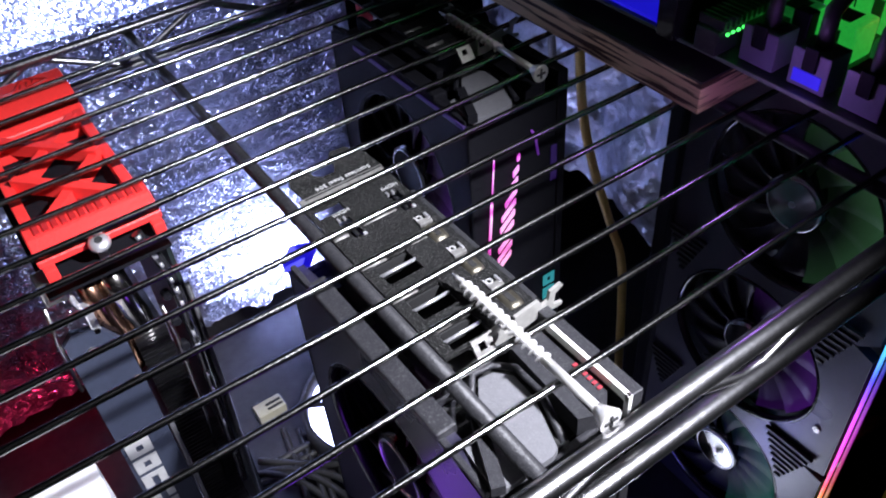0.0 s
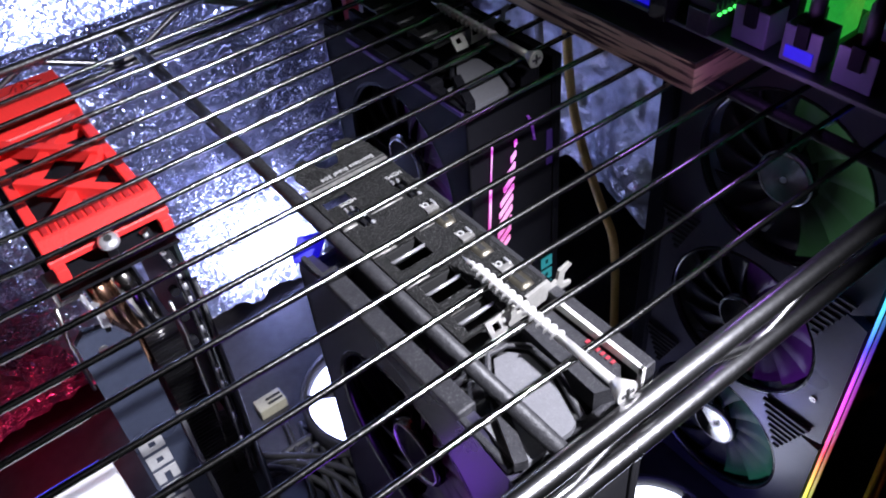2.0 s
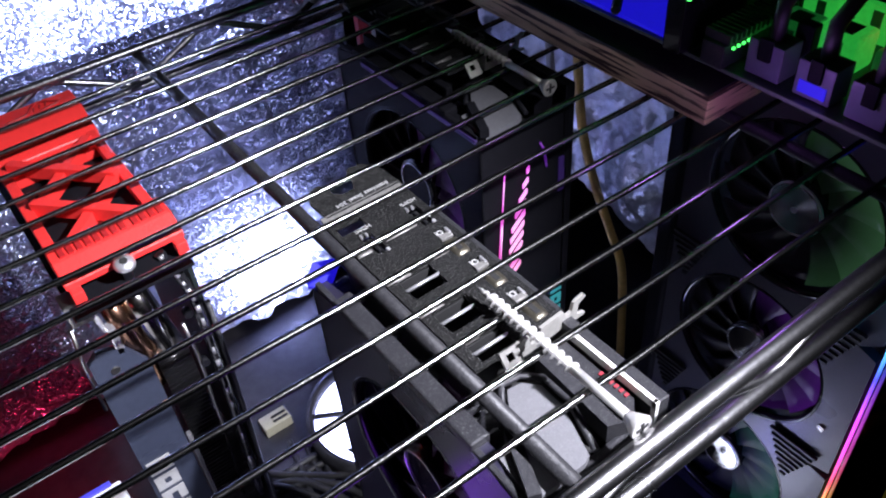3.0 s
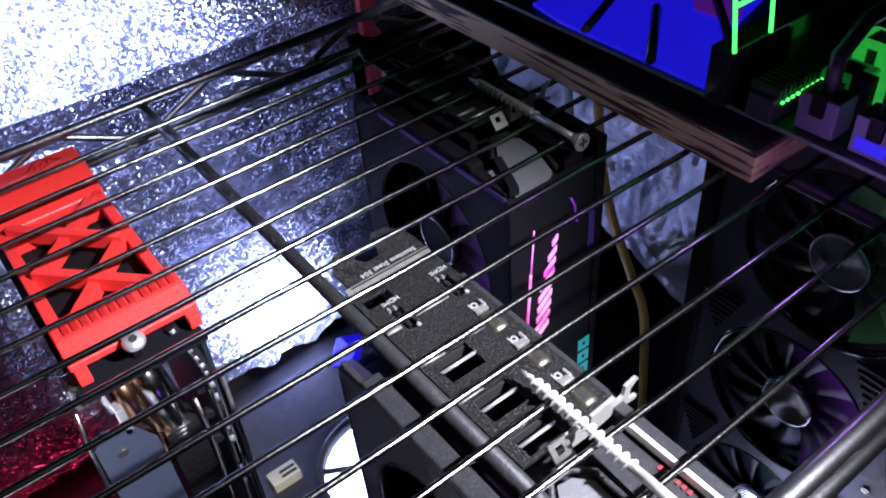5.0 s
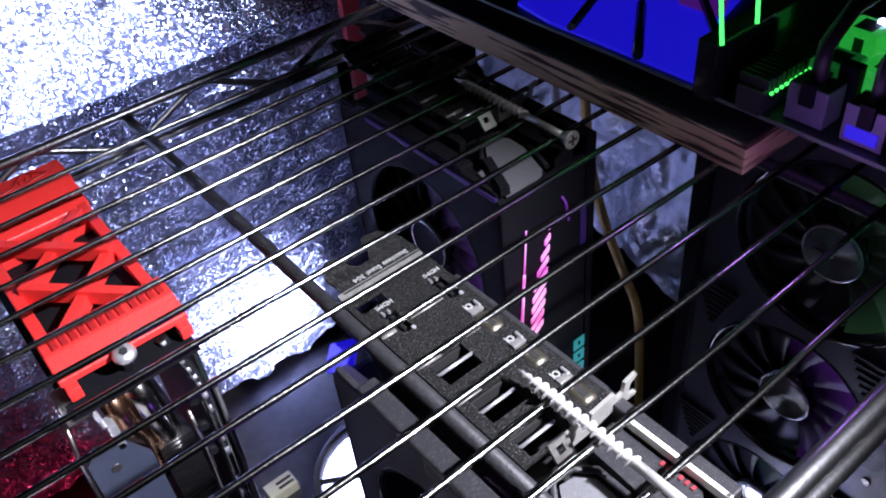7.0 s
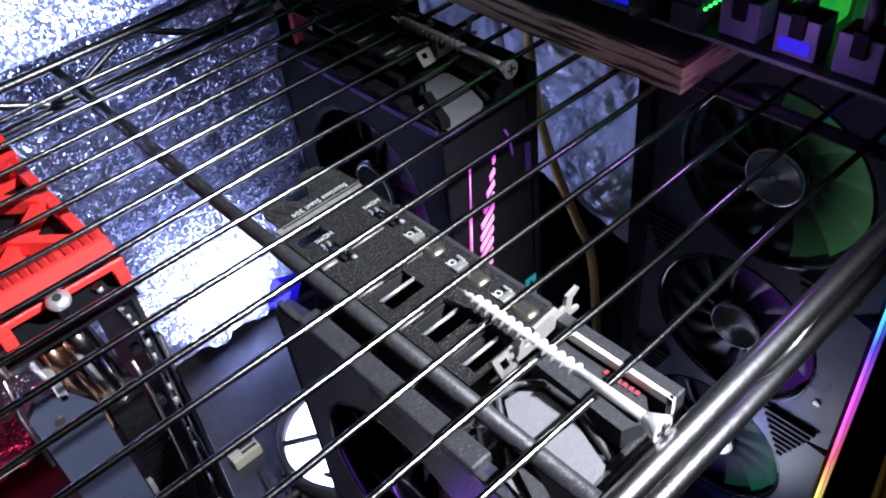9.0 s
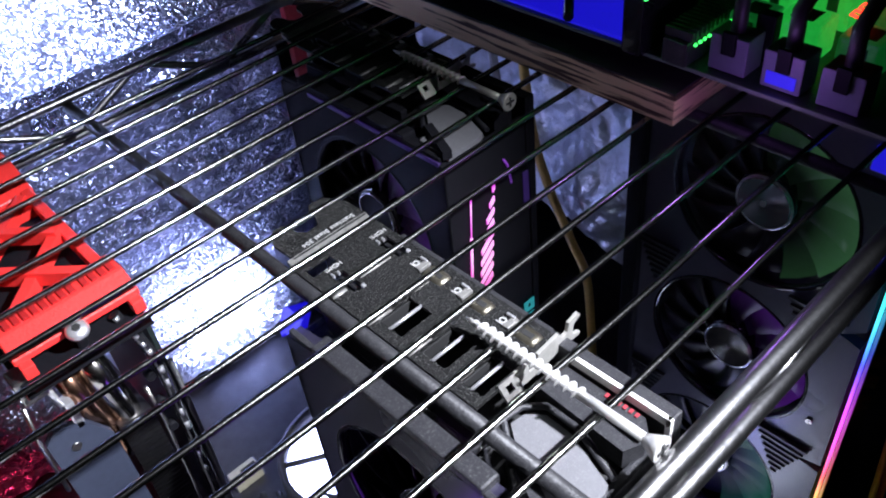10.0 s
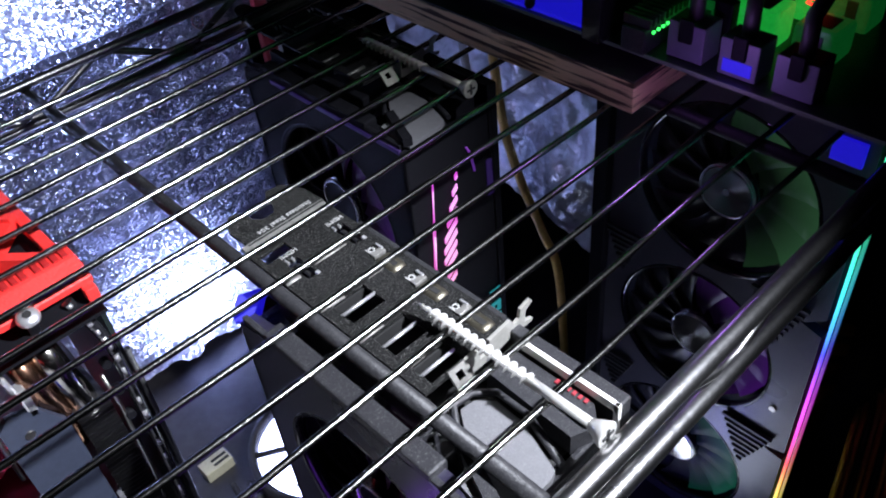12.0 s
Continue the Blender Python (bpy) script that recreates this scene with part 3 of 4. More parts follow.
        part("port_slot", box(m - 0.0014, m + 0.0012, c + 0.0026, d - 0.0042, z + 0.0008, z + 0.0014, 0.0002), HOLLOW_BLACK, p)
        part("port_lip", box(a + 0.0004, b - 0.0002, d - 0.0006, d + 0.0030, z - 0.0008, z + 0.0012, 0.0005), GLINT_AND_LIP, p, "worn bright port lip")
        part("port_lip", box(b - 0.0014, b - 0.0002, d + 0.0012, d + 0.0058, z + 0.0002, z + 0.0018, 0.0004), CHROME_BRIGHT, p, "worn bright port lip")
        if text:
            ring = disc((m - 0.0004, d + 0.0052, z), (0, 0, 1), 0.0017, 0.0003, 14, 0.0011)
            box(m - 0.0025, m - 0.0020, d + 0.0033, d + 0.0073, z, z + 0.0003, bm=ring)
            box(m + 0.0003, m + 0.0010, d + 0.0046, d + 0.0058, z, z + 0.0003, bm=ring)
            part("port_mark", ring, WHITE_INK, plate, "white port symbol")
    if text:
        part("stamp", lettering("Stainless Steel 304", 0.0042, Matrix.Translation((x1 - 0.0055, y1 - 0.0195, z + 0.0019)) @ pose(0, 0, 0, 0, 0, 180), 0.00015), WHITE_INK, plate, "white stamped writing")
    # upright flange: a lug with a square window, a notch for the fixing screw, a forked hook
    upright = Matrix.Translation((0, y0, z)) @ Matrix(((1, 0, 0, 0), (0, 0, 1, 0), (0, 1, 0, 0), (0, 0, 0, 1)))
    # The second card's flange takes the darker copy that paints its shade.
    metal = FLANGE if text else SHADED_ZINC
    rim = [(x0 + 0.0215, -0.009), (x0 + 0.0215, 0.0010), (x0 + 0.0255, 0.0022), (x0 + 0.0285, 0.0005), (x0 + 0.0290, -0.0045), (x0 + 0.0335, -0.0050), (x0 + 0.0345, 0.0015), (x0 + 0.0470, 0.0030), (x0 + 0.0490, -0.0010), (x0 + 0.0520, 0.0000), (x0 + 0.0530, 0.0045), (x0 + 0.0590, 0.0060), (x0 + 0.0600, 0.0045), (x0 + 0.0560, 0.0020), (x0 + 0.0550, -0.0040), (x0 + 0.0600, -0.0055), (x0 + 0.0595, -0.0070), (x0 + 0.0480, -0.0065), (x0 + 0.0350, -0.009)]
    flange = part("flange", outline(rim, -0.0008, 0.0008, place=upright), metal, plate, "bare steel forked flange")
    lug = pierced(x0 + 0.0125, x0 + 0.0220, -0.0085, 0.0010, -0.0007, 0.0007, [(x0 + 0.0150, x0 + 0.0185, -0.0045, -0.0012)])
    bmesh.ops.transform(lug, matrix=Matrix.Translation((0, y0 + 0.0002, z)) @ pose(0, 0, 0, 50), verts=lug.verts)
    part("lug", lug, STEEL if text else SHADED_ZINC, flange)
    return plate


def big_card(name, at, label, dust_mat, text, strip):
    """A thick three-fan card that hangs by its bracket; at: its bracket's near flange corner."""
    ox, oy, oz = at
    # The strip card hangs outside the beam: darker plastic paints that shade.
    plastic = SMOOTH if strip else SHROUD
    card = thing(name, (ox + 0.03, oy, oz - 0.44), label, "graphics card", "graphics cards")
    x0, x1 = ox - 0.0060, ox + 0.0420
    yb, ye = oy + 0.146, oy
    bracket_and_ports(card, x0, x1, ye, yb, oz - 0.0025, dust_mat, text)
    fx, bx = ox - 0.0265, ox + 0.0405
    y0, y1 = oy - 0.053, oy + 0.100
    z1, z0 = oz - 0.010, oz - 0.435
    ym = (y0 + y1) / 2
    fans = [(ym, oz - 0.094 - 0.136 * i) for i in range(3)]
    r = 0.060
    shroud_plate(card, fx, y0, y1, z0, z1 - 0.004, fans, r, SMOOTH if strip else VIOLET_BLACK)
    for i, c in enumerate(fans):
        fan(card, (fx + 0.002, *c), r * 0.97, 13, GLOSS, SMOOTH if strip else GLOSS, None if i else ARC_VIOLET if strip else ARC_PINK)
    # Plain near-black block paints the dark inside of the card.
    part("heatsink", box(fx + 0.028, bx - 0.008, y0 + 0.008, y1 - 0.008, z0 + 0.01, z1 - 0.016), HOLLOW_BLACK, card)
    # segmented rail along the top of the face, and the deck beside the bracket
    part("top_rail", box(fx, fx + 0.0095, ye - 0.0225, y1 - 0.020, z1 - 0.006, z1, 0.0012), plastic, card)
    part("face_lip", box(fx + 0.0005, fx + 0.0035, y0 + 0.002, y1 - 0.002, z1 - 0.012, z1 - 0.003, 0.0008), plastic, card)
    part("top_rail", box(fx + 0.0150, x0 - 0.0005, ye - 0.004, y1 - 0.01, z1 - 0.008, z1 + 0.001, 0.001), plastic, card)
    part("deck", pierced(fx + 0.009, x0 + 0.004, ye - 0.002, y1 - 0.004, z1 - 0.016, z1 - 0.012, [(fx + 0.011, fx + 0.017, y1 - 0.040 - 0.03 * i, y1 - 0.020 - 0.03 * i) for i in range(3)]), plastic, card)
    # far end of the top: silver panel, black spokes and cheeks
    rim = ((0.0, -0.0089), (0.0067, -0.0099), (0.0121, -0.0162), (0.0116, -0.0294), (0.0036, -0.0525), (0.0, -0.0540), (-0.0242, -0.0540), (-0.0255, -0.0473), (-0.0232, -0.0293), (-0.0141, -0.0283))
    part("end_panel", outline([(ox + 0.003 + dx, oy + dy) for dx, dy in rim[::-1]], z1 - 0.006, z1 - 0.0025), SILVER, card, "silver end panel")
    part("end_floor", box(fx + 0.001, bx - 0.002, y0 + 0.002, ye - 0.002, z1 - 0.022, z1 - 0.0165), GLOSS, card)
    part("spoke", outline([(ox - 0.0125, oy - 0.0250), (ox - 0.0079, oy - 0.0270), (ox - 0.0195, oy - 0.0550), (ox - 0.0245, oy - 0.0530)][::-1], z1 - 0.0040, z1 + 0.0015), plastic, card)
    frame_line = [(ox + 0.003 + dx, oy + dy, z1 - 0.002) for dx, dy in ((-0.014, -0.0225), (-0.0012, -0.0060), (0.0085, -0.0070), (0.0150, -0.0140), (0.0150, -0.0292), (0.0068, -0.0530))]
    part("panel_frame", tube(frame_line, 0.0017, 6), plastic, card)
    part("end_cheek", outline([(ox + 0.0195, oy - 0.049), (ox + 0.0215, oy - 0.005), (bx - 0.0035, oy - 0.004), (bx - 0.0035, oy - 0.046), (bx - 0.009, oy - 0.0515), (ox + 0.028, oy - 0.0525)][::-1], z1 - 0.010, z1 + 0.0005), plastic, card)
    part("cheek_step", outline([(ox + 0.026, oy - 0.051), (ox + 0.027, oy - 0.034), (bx - 0.011, oy - 0.030), (bx - 0.008, oy - 0.044), (bx - 0.012, oy - 0.051)][::-1], z1 + 0.0004, z1 + 0.003), plastic, card)
    part("front_end", box(fx, bx, y0 - 0.002, y0 + 0.003, z0, z1 - 0.008, 0.0015), plastic, card)
    part("back_end", box(fx, bx, y1 - 0.004, y1 + 0.002, z0, z1 - 0.012, 0.0015), plastic, card)
    part("backplate", box(bx, bx + 0.0055, y0 - 0.003, y1, z0, z1 + 0.005, 0.0008), plastic, card)
    part("edge_trim", box(bx - 0.0022, bx - 0.0002, y0 - 0.0029, oy - 0.008, z1 + 0.0012, z1 + 0.0056, 0.0003), SMOOTH if strip else TRIM, card, "edge trim darkened as outside the beam" if strip else "bright metal edge trim")
    part("edge_trim", box(bx - 0.0022, bx - 0.0002, y0 - 0.0030, y0 - 0.0005, z1 - 0.055, z1 + 0.0056, 0.0003), SMOOTH if strip else TRIM, card, "edge trim darkened as outside the beam" if strip else "bright metal edge trim")
    if not strip:
        marks("light_mark", [0.0014] * 6, 0.0020, 0.0014, Matrix.Translation((bx - 0.0058, oy - 0.0285, z1 + 0.0006)) @ pose(0, 0, 0, 0, 0, -90), RED_GLOW, card, "dim red lit mark")
    # light strips on the near end
    if strip:
        # Violet light reflected along the face's edge, painted as emission.
        part("edge_reflection", box(fx - 0.0006, fx + 0.0025, y0 + 0.002, y1 - 0.030, z1 - 0.0085, z1 - 0.0055, 0.0005), VIOLET_REFLECTION, card, "violet reflection given as a glowing edge")
        yy = y0 - 0.0035
        sx = ox + 0.0045
        for i in range(10):
            zz = z1 - 0.041 - i * 0.0082
            lean = 0.0015 + 0.0075 * i / 9
            w = 0.0058 * min(1.0, 0.16 + i / 5)
            left, right = sx - lean + 0.0056 - 2 * w, sx - lean + 0.0056
            rise = 0.0105 * w / 0.0056
            bm = outline([(left, -rise), (right, 0.0), (right, 0.0036), (left, 0.0036 - rise)], 0, 0.001, place=Matrix.Translation((0, yy, zz)) @ pose(0, 0, 0, 90))
            part("strip_light", bm, PINK, card, "pink light strip segment")
        for za, zb, r in ((z1 - 0.034, z1 - 0.066, 0.0005), (z1 - 0.066, z1 - 0.106, 0.0009)):
            part("strip_light", tube([(sx - 0.0120 + (za - z1) * 0.08, yy, za), (sx - 0.0120 + (zb - z1) * 0.08, yy, zb)], r, 6), PINK, card, "thin pink light line")
        marks("side_mark", [0.010] * 7, 0.010, 0.003, Matrix.Translation((bx - 0.010, y0 - 0.0025, z1 - 0.155)) @ Matrix(((0, 1, 0, 0), (0, 0, -1, 0), (-1, 0, 0, 0), (0, 0, 0, 1))), LED_CYAN, card, "teal lit block mark")
        # Soft violet reflection, drawn as a glowing box.
        part("violet_glow", box(bx - 0.006, bx - 0.001, y0 - 0.0030, y0 - 0.0022, z1 - 0.072, z1 - 0.045, 0.0003), VIOLET_REFLECTION, card, "violet reflection given as a glowing spot")
        part("violet_glow", tube([(bx - 0.022, y0 - 0.003, z1 - 0.026), (bx - 0.019, y0 - 0.003, z1 - 0.032), (bx - 0.0165, y0 - 0.003, z1 - 0.046)], 0.0008, 6), GLOW_VIOLET, card, "violet lit arc")
    else:
        prism = outline([(fx - 0.001, y1 + 0.0030), (fx + 0.0075, y1 + 0.0120), (fx + 0.0185, y1 + 0.0070), (fx + 0.0105, y1 - 0.0010)][::-1], z1 - 0.0100, z1 - 0.0040)
        part("blue_glow", prism, GLOW_BLUE, card, "blue lit corner prism")
    return card


def long_screw(name, head, length, label, metal):
    """A coarse-threaded wood screw that lies along +y from its head at the near end."""
    hx, hy, hz = head
    s = thing(name, (hx, hy, hz - 0.004), label, "screw", "long screws")
    part("shank", tube([(hx, hy + 0.002, hz), (hx, hy + length * 0.37, hz)], 0.0020, 12), metal, s)
    r0 = 0.0014
    part("core", tube([(hx, hy + length * 0.35, hz), (hx, hy + length * 0.9, hz), (hx, hy + length, hz)], [r0, r0, 0.0004], 12), metal, s)
    bm = bmesh.new()
    turns, steps = 14, 14
    prev = None
    for i in range(turns * steps + 1):
        f = i / (turns * steps)
        a = 2 * math.pi * i / steps
        y = hy + length * (0.35 + 0.63 * f)
        rr = 0.0031 * (1 if f < 0.85 else max(0.25, 1 - (f - 0.85) * 5.5))
        ca, sa = math.cos(a), math.sin(a)
        ring = [bm.verts.new((hx + r0 * 0.9 * ca, y - 0.0008, hz + r0 * 0.9 * sa)), bm.verts.new((hx + rr * ca, y, hz + rr * sa)), bm.verts.new((hx + r0 * 0.9 * ca, y + 0.0008, hz + r0 * 0.9 * sa))]
        if prev:
            for j in range(2):
                bm.faces.new((prev[j], prev[j + 1], ring[j + 1], ring[j]))
            bm.faces.new((prev[2], prev[0], ring[0], ring[2]))
        prev = ring
    bmesh.ops.recalc_face_normals(bm, faces=bm.faces)
    part("thread", bm, metal, s)
    h = part("head", tube([(hx, hy - 0.0035, hz), (hx, hy - 0.0028, hz), (hx, hy + 0.004, hz)], [0.0051, 0.0053, 0.0020], 20), metal, s)
    # The recess's shade is drawn as a black cross on the head.
    cross = box(hx - 0.0030, hx + 0.0030, hy - 0.0040, hy - 0.0034, hz - 0.0006, hz + 0.0006)
    box(hx - 0.0006, hx + 0.0006, hy - 0.0040, hy - 0.0034, hz - 0.0030, hz + 0.0030, bm=cross)
    part("cross_slot", cross, HOLLOW_BLACK, h)
    return s


big_card("graphics_card", (0.0095, -0.3185, 0.0), "black three-fan graphics card with dusty bracket hung from the shelf", BRACKET, True, False)
big_card("graphics_card", (0.1410, -0.1280, 0.0), "black graphics card with pink lit strip hung under the shelf", BRACKET, False, True)
long_screw("long_screw", (0.0300, -0.3790, 0.0048), 0.0915, "bright zinc wood screw lying across the shelf wires", ZINC)
long_screw("long_screw", (0.1605, -0.1870, 0.0048), 0.0945, "zinc wood screw lying across the shelf wires, darkened for shade", SHADED_ZINC)


def wide_card():
    """The card whose three fans face the camera, with a rainbow strip along its edge."""
    x = 0.28
    y0, y1, z0, z1 = -0.368, -0.196, -0.44, -0.012
    card = thing("graphics_card", (x + 0.03, -0.285, z0), "grey three-fan graphics card with rainbow light strip", "graphics card", "graphics cards")
    fans = [(-0.2870, -0.0925), (-0.2815, -0.2300), (-0.2800, -0.3655)]
    shroud_plate(card, x, y0, y1, z0, z1, fans, 0.0635, CARD_GREY)
    for c, m in zip(fans, (ARC_OLIVE, ARC_VIOLET, ARC_TEAL)):
        fan(card, (x + 0.002, *c), 0.0620, 13, HUB, GLOSS, m)
    for z in (-0.284, -0.149):
        vent_triangle(card, x - 0.001, y0 + 0.010, z, 0.040, 1, SHROUD)
        vent_triangle(card, x - 0.001, y1 - 0.006, z - 0.010, 0.034, -1, SHROUD)
        part("screw", disc((x, y0 + 0.0165, z + 0.0305), (-1, 0, 0), 0.0026, 0.0014, 16), STEEL, card, "small steel screw")
    part("edge_post", box(x - 0.0080, x - 0.0005, y1 - 0.008, y1 + 0.004, z0, z1, 0.0012), SMOOTH, card, "black upright edge")
    # A blue reflection, painted as an emissive patch on the card.
    part("blue_glow", box(x - 0.0040, x - 0.0010, -0.362, -0.344, -0.036, -0.021, 0.0006), GLOW_BLUE, card, "glowing patch for a blue reflection")
    part("body", box(x + 0.024, x + 0.056, y0 + 0.004, y1 - 0.004, z0, z1, 0.002), HOLLOW_BLACK, card)
    part("backplate", box(x + 0.056, x + 0.064, y0, y1, z0, z1, 0.002), SHROUD, card)
    part("side_cover", box(x + 0.010, x + 0.056, y0 - 0.004, y0, z0, z1, 0.001), GLOSS, card)
    part("strip_light", box(x - 0.0055, x - 0.0035, y0 - 0.0060, y0 - 0.0040, z0, z1 - 0.01, 0.0004), RAINBOW, card, "rainbow light strip")
    part("strip_light", box(x + 0.004, x + 0.006, y0 - 0.0065, y0 - 0.0045, z0, z1 - 0.06, 0.0003), RAINBOW_DIM, card, "dimmer rainbow light strip")
    return card


wide_card()


# ---- red printed clip and the card under it ----
def red_clip(at, label):
    """A printed clip: two rounded rails joined by crossed braces."""
    x0, x1 = at[0], at[0] + 0.062
    y = at[1]
    z = at[2]
    clip = thing("printed_clip", (x0 + 0.03, y - 0.08, z - 0.012), label, "printed clip", "printed clips")

    def rail(ya, yb, flat, drop):
        prof = [(ya, -0.012), (ya, -0.003), (ya - 0.003, 0.0), (ya - (ya - yb) * flat, 0.0), (yb, -drop), (yb, -drop - 0.004), (yb + 0.005, -drop - 0.004), (yb + 0.005, -0.012)]
        m = Matrix(((0, 0, 1, 0), (1, 0, 0, 0), (0, 1, 0, 0), (0, 0, 0, 1)))
        bm = outline(prof, x0, x1, place=Matrix.Translation((0, 0, z)) @ m)
        bmesh.ops.bevel(bm, geom=list(bm.edges), offset=0.0006, segments=1, affect="EDGES")
        return part("rail", bm, RED, clip)

    top, low = rail(y, y - 0.046, 0.52, 0.010), rail(y - 0.1437, y - 0.1735, 0.61, 0.006)
    part("foot_bar", box(x0 + 0.002, x1 - 0.002, y - 0.060, y - 0.046, z - 0.018, z - 0.012, 0.0008), RED, clip)
    for xa, xb in ((x0 + 0.001, x0 + 0.007), (x1 - 0.007, x1 - 0.001)):
        part("side_bar", box(xa, xb, y - 0.146, y - 0.040, z - 0.016, z - 0.009, 0.0008), RED, clip)
    for ya, yb in ((y - 0.050, y - 0.100), (y - 0.096, y - 0.146)):
        for sgn in (1, -1):
            a, b = (x0 + 0.008, x1 - 0.008)[::sgn]
            d = Vector((b - a, yb - ya, 0))
            n = Vector((-d.y, d.x, 0)).normalized() * 0.0027
            pa, pb = Vector((a, ya, 0)), Vector((b, yb, 0))
            part("brace", outline([(p.x, p.y) for p in (pa + n, pb + n, pb - n, pa - n)], z - 0.014 + 0.0012 * sgn, z - 0.006 + 0.0012 * sgn), RED, clip)
    for xa in (x0 + 0.001, x1 - 0.007):
        part("tooth", box(xa, xa + 0.006, y - 0.1785, y - 0.172, z - 0.016, z - 0.009, 0.0008), RED, clip)
    # The lettering's shadow is put into a darker red.
    marks("raised_mark", [0.0029] * 8, 0.0125, 0.0016, Matrix.Translation((x0 + 0.005, y - 0.1603, z)), RED_DEEP, low, "raised block mark, its shadow painted dark red", 0.0010)
    marks("raised_mark", [0.0029] * 4, 0.0125, 0.0016, Matrix.Translation((x0 + 0.0430, y - 0.1603, z)), RED_DEEP, low, "raised block mark, its shadow painted dark red", 0.0010)
    rim = ((-0.045, -0.0215), (-0.043, -0.0175), (-0.037, -0.0165), (-0.030, -0.0150), (-0.027, -0.0100), (-0.0215, -0.0050), (-0.013, -0.0105), (-0.010, -0.0135), (-0.0185, -0.0155), (-0.030, -0.0200), (-0.045, -0.0215))
    path = [(x1 + dx, y + dy, z + 0.0002) for dx, dy in rim]
    for k in range(3):
        a, b = x1 - 0.026 + 0.004 * k, y - 0.0125 + 0.0012 * k
        part("raised_mark", tube([(a, b - 0.0022, z + 0.0002), (a + 0.001, b + 0.0022, z + 0.0002)], 0.0006, 6), RED_DEEP, top, "raised line ornament")
    part("raised_mark", tube(smooth_line(path, 4), 0.0008, 6), RED_DEEP, top, "raised line ornament")
    return clip


red_clip((-0.1115, 0.028, -0.004), "glossy red printed clip holding a graphics card to the shelf")
red_clip((-0.262, -0.059, -0.03), "glossy red printed clip beside another card")


def lean_card():
    """The card under the red clip: bracket with bolt, side panel, fins and pipes."""
    card = thing("graphics_card", (-0.09, -0.08, -0.36), "dark graphics card with bare heatsink fins under a red clip", "graphics card", "graphics cards")
    y = -0.145
    part("bracket", box(-0.114, -0.052, y - 0.012, -0.015, -0.0245, -0.0225, 0.0004), SMOOTH, card)
    dome = Vector((0, -0.33, 0.944))
    seat = Vector((-0.0825, -0.1500, -0.010))
    bolt = part("bolt", tube([seat + dome * d for d in (-0.012, -0.0001, 0.0, 0.0014, 0.0026, 0.0032, 0.0034)], [0.0024, 0.0024, 0.0055, 0.0053, 0.0042, 0.0024, 0.0004], 24), CHROME_BRIGHT, card, "shiny pan head bolt", True)
    part("bolt_recess", disc(seat + dome * 0.0031, dome, 0.0021, 0.0006, 6), HOLLOW_BLACK, bolt)
    part("mount", box(-0.104, -0.060, y + 0.001, -0.118, -0.034, -0.0245, 0.001), SMOOTH, card)
    part("circuit_board", box(-0.0535, -0.051, y + 0.002, -0.01, -0.36, -0.022), PCB, card)
    part("side_panel", outline([(-0.119, -0.062), (-0.113, -0.056), (-0.100, -0.060), (-0.0905, -0.078), (-0.0905, -0.36), (-0.121, -0.36)], y - 0.004, y, place=Matrix(((1, 0, 0, 0), (0, 0, 1, 0), (0, 1, 0, 0), (0, 0, 0, 1)))), SLATE, card, "blue-grey smooth side panel")
    part("panel_screw", disc((-0.108, y - 0.004, -0.072), (0, -1, 0), 0.0025, 0.0008, 14), STEEL, card)
    marks("side_mark", [0.0125] * 7, 0.0145, 0.0035, Matrix.Translation((-0.1175, y - 0.0042, -0.152)) @ Matrix(((0, 1, 0, 0), (0, 0, -1, 0), (-1, 0, 0, 0), (0, 0, 0, 1))), WHITE_INK, card, "bold white block mark")
    part("light_bar", box(-0.0895, -0.0865, y - 0.003, y + 0.001, -0.36, -0.150, 0.0006), SILVER, card, "clear ridged bar")
    for i in range(62):
        zz = -0.084 - i * 0.0034
        w = 0.018 if i < 26 else 0.024
        part("fin", box(-0.0865, -0.0865 + w, y + 0.001, -0.03, zz - 0.0005, zz + 0.0005), FIN, card)
    for px, r, m in ((-0.0955, 0.0060, COPPER), (-0.0830, 0.0072, NICKEL_DARK)):
        bend = smooth_line([(px - 0.002, y + 0.034, -0.034), (px - 0.001, y + 0.018, -0.036), (px, y + 0.006, -0.044), (px + 0.0015, y + 0.004, -0.060), (px + 0.004, y + 0.008, -0.078), (px + 0.005, y + 0.012, -0.110)], 5)
        part("heat_pipe", tube(bend, r, 16), m, card, "fat bent heat pipe")
    part("clamp", box(-0.1035, -0.0990, y - 0.004, y + 0.004, -0.064, -0.046, 0.0008), CHROME_BRIGHT, card, "bright metal clamp")
    part("clamp", tube([(-0.1060, y + 0.002, -0.030), (-0.1040, y - 0.002, -0.046)], 0.0016, 8), CHROME_BRIGHT, card, "bright metal clamp")
    part("solder_plate", box(-0.1170, -0.1050, y - 0.002, y + 0.010, -0.036, -0.021, 0.001), STEEL, card, "bare steel end plate")
    # Red reflection on the steel plate, painted as a thin box.
    part("red_reflection", box(-0.1145, -0.1075, y - 0.0026, y - 0.0018, -0.0325, -0.0255, 0.0003), RED_DEEP, card)
    part("side_rail", tube([(-0.1180, y - 0.003, -0.034), (-0.1205, y - 0.004, -0.058), (-0.1215, y - 0.004, -0.095)], 0.0011, 8), STEEL, card, "thin bright rail")
    # board edge: a dark curved band with bright contacts along it
    line = smooth_line([(-0.0640, y + 0.004, -0.020), (-0.0590, y - 0.001, -0.038), (-0.0568, y - 0.003, -0.056), (-0.0568, y - 0.003, -0.090), (-0.0575, y - 0.003, -0.125), (-0.0590, y - 0.003, -0.170), (-0.0615, y - 0.003, -0.240)], 6)
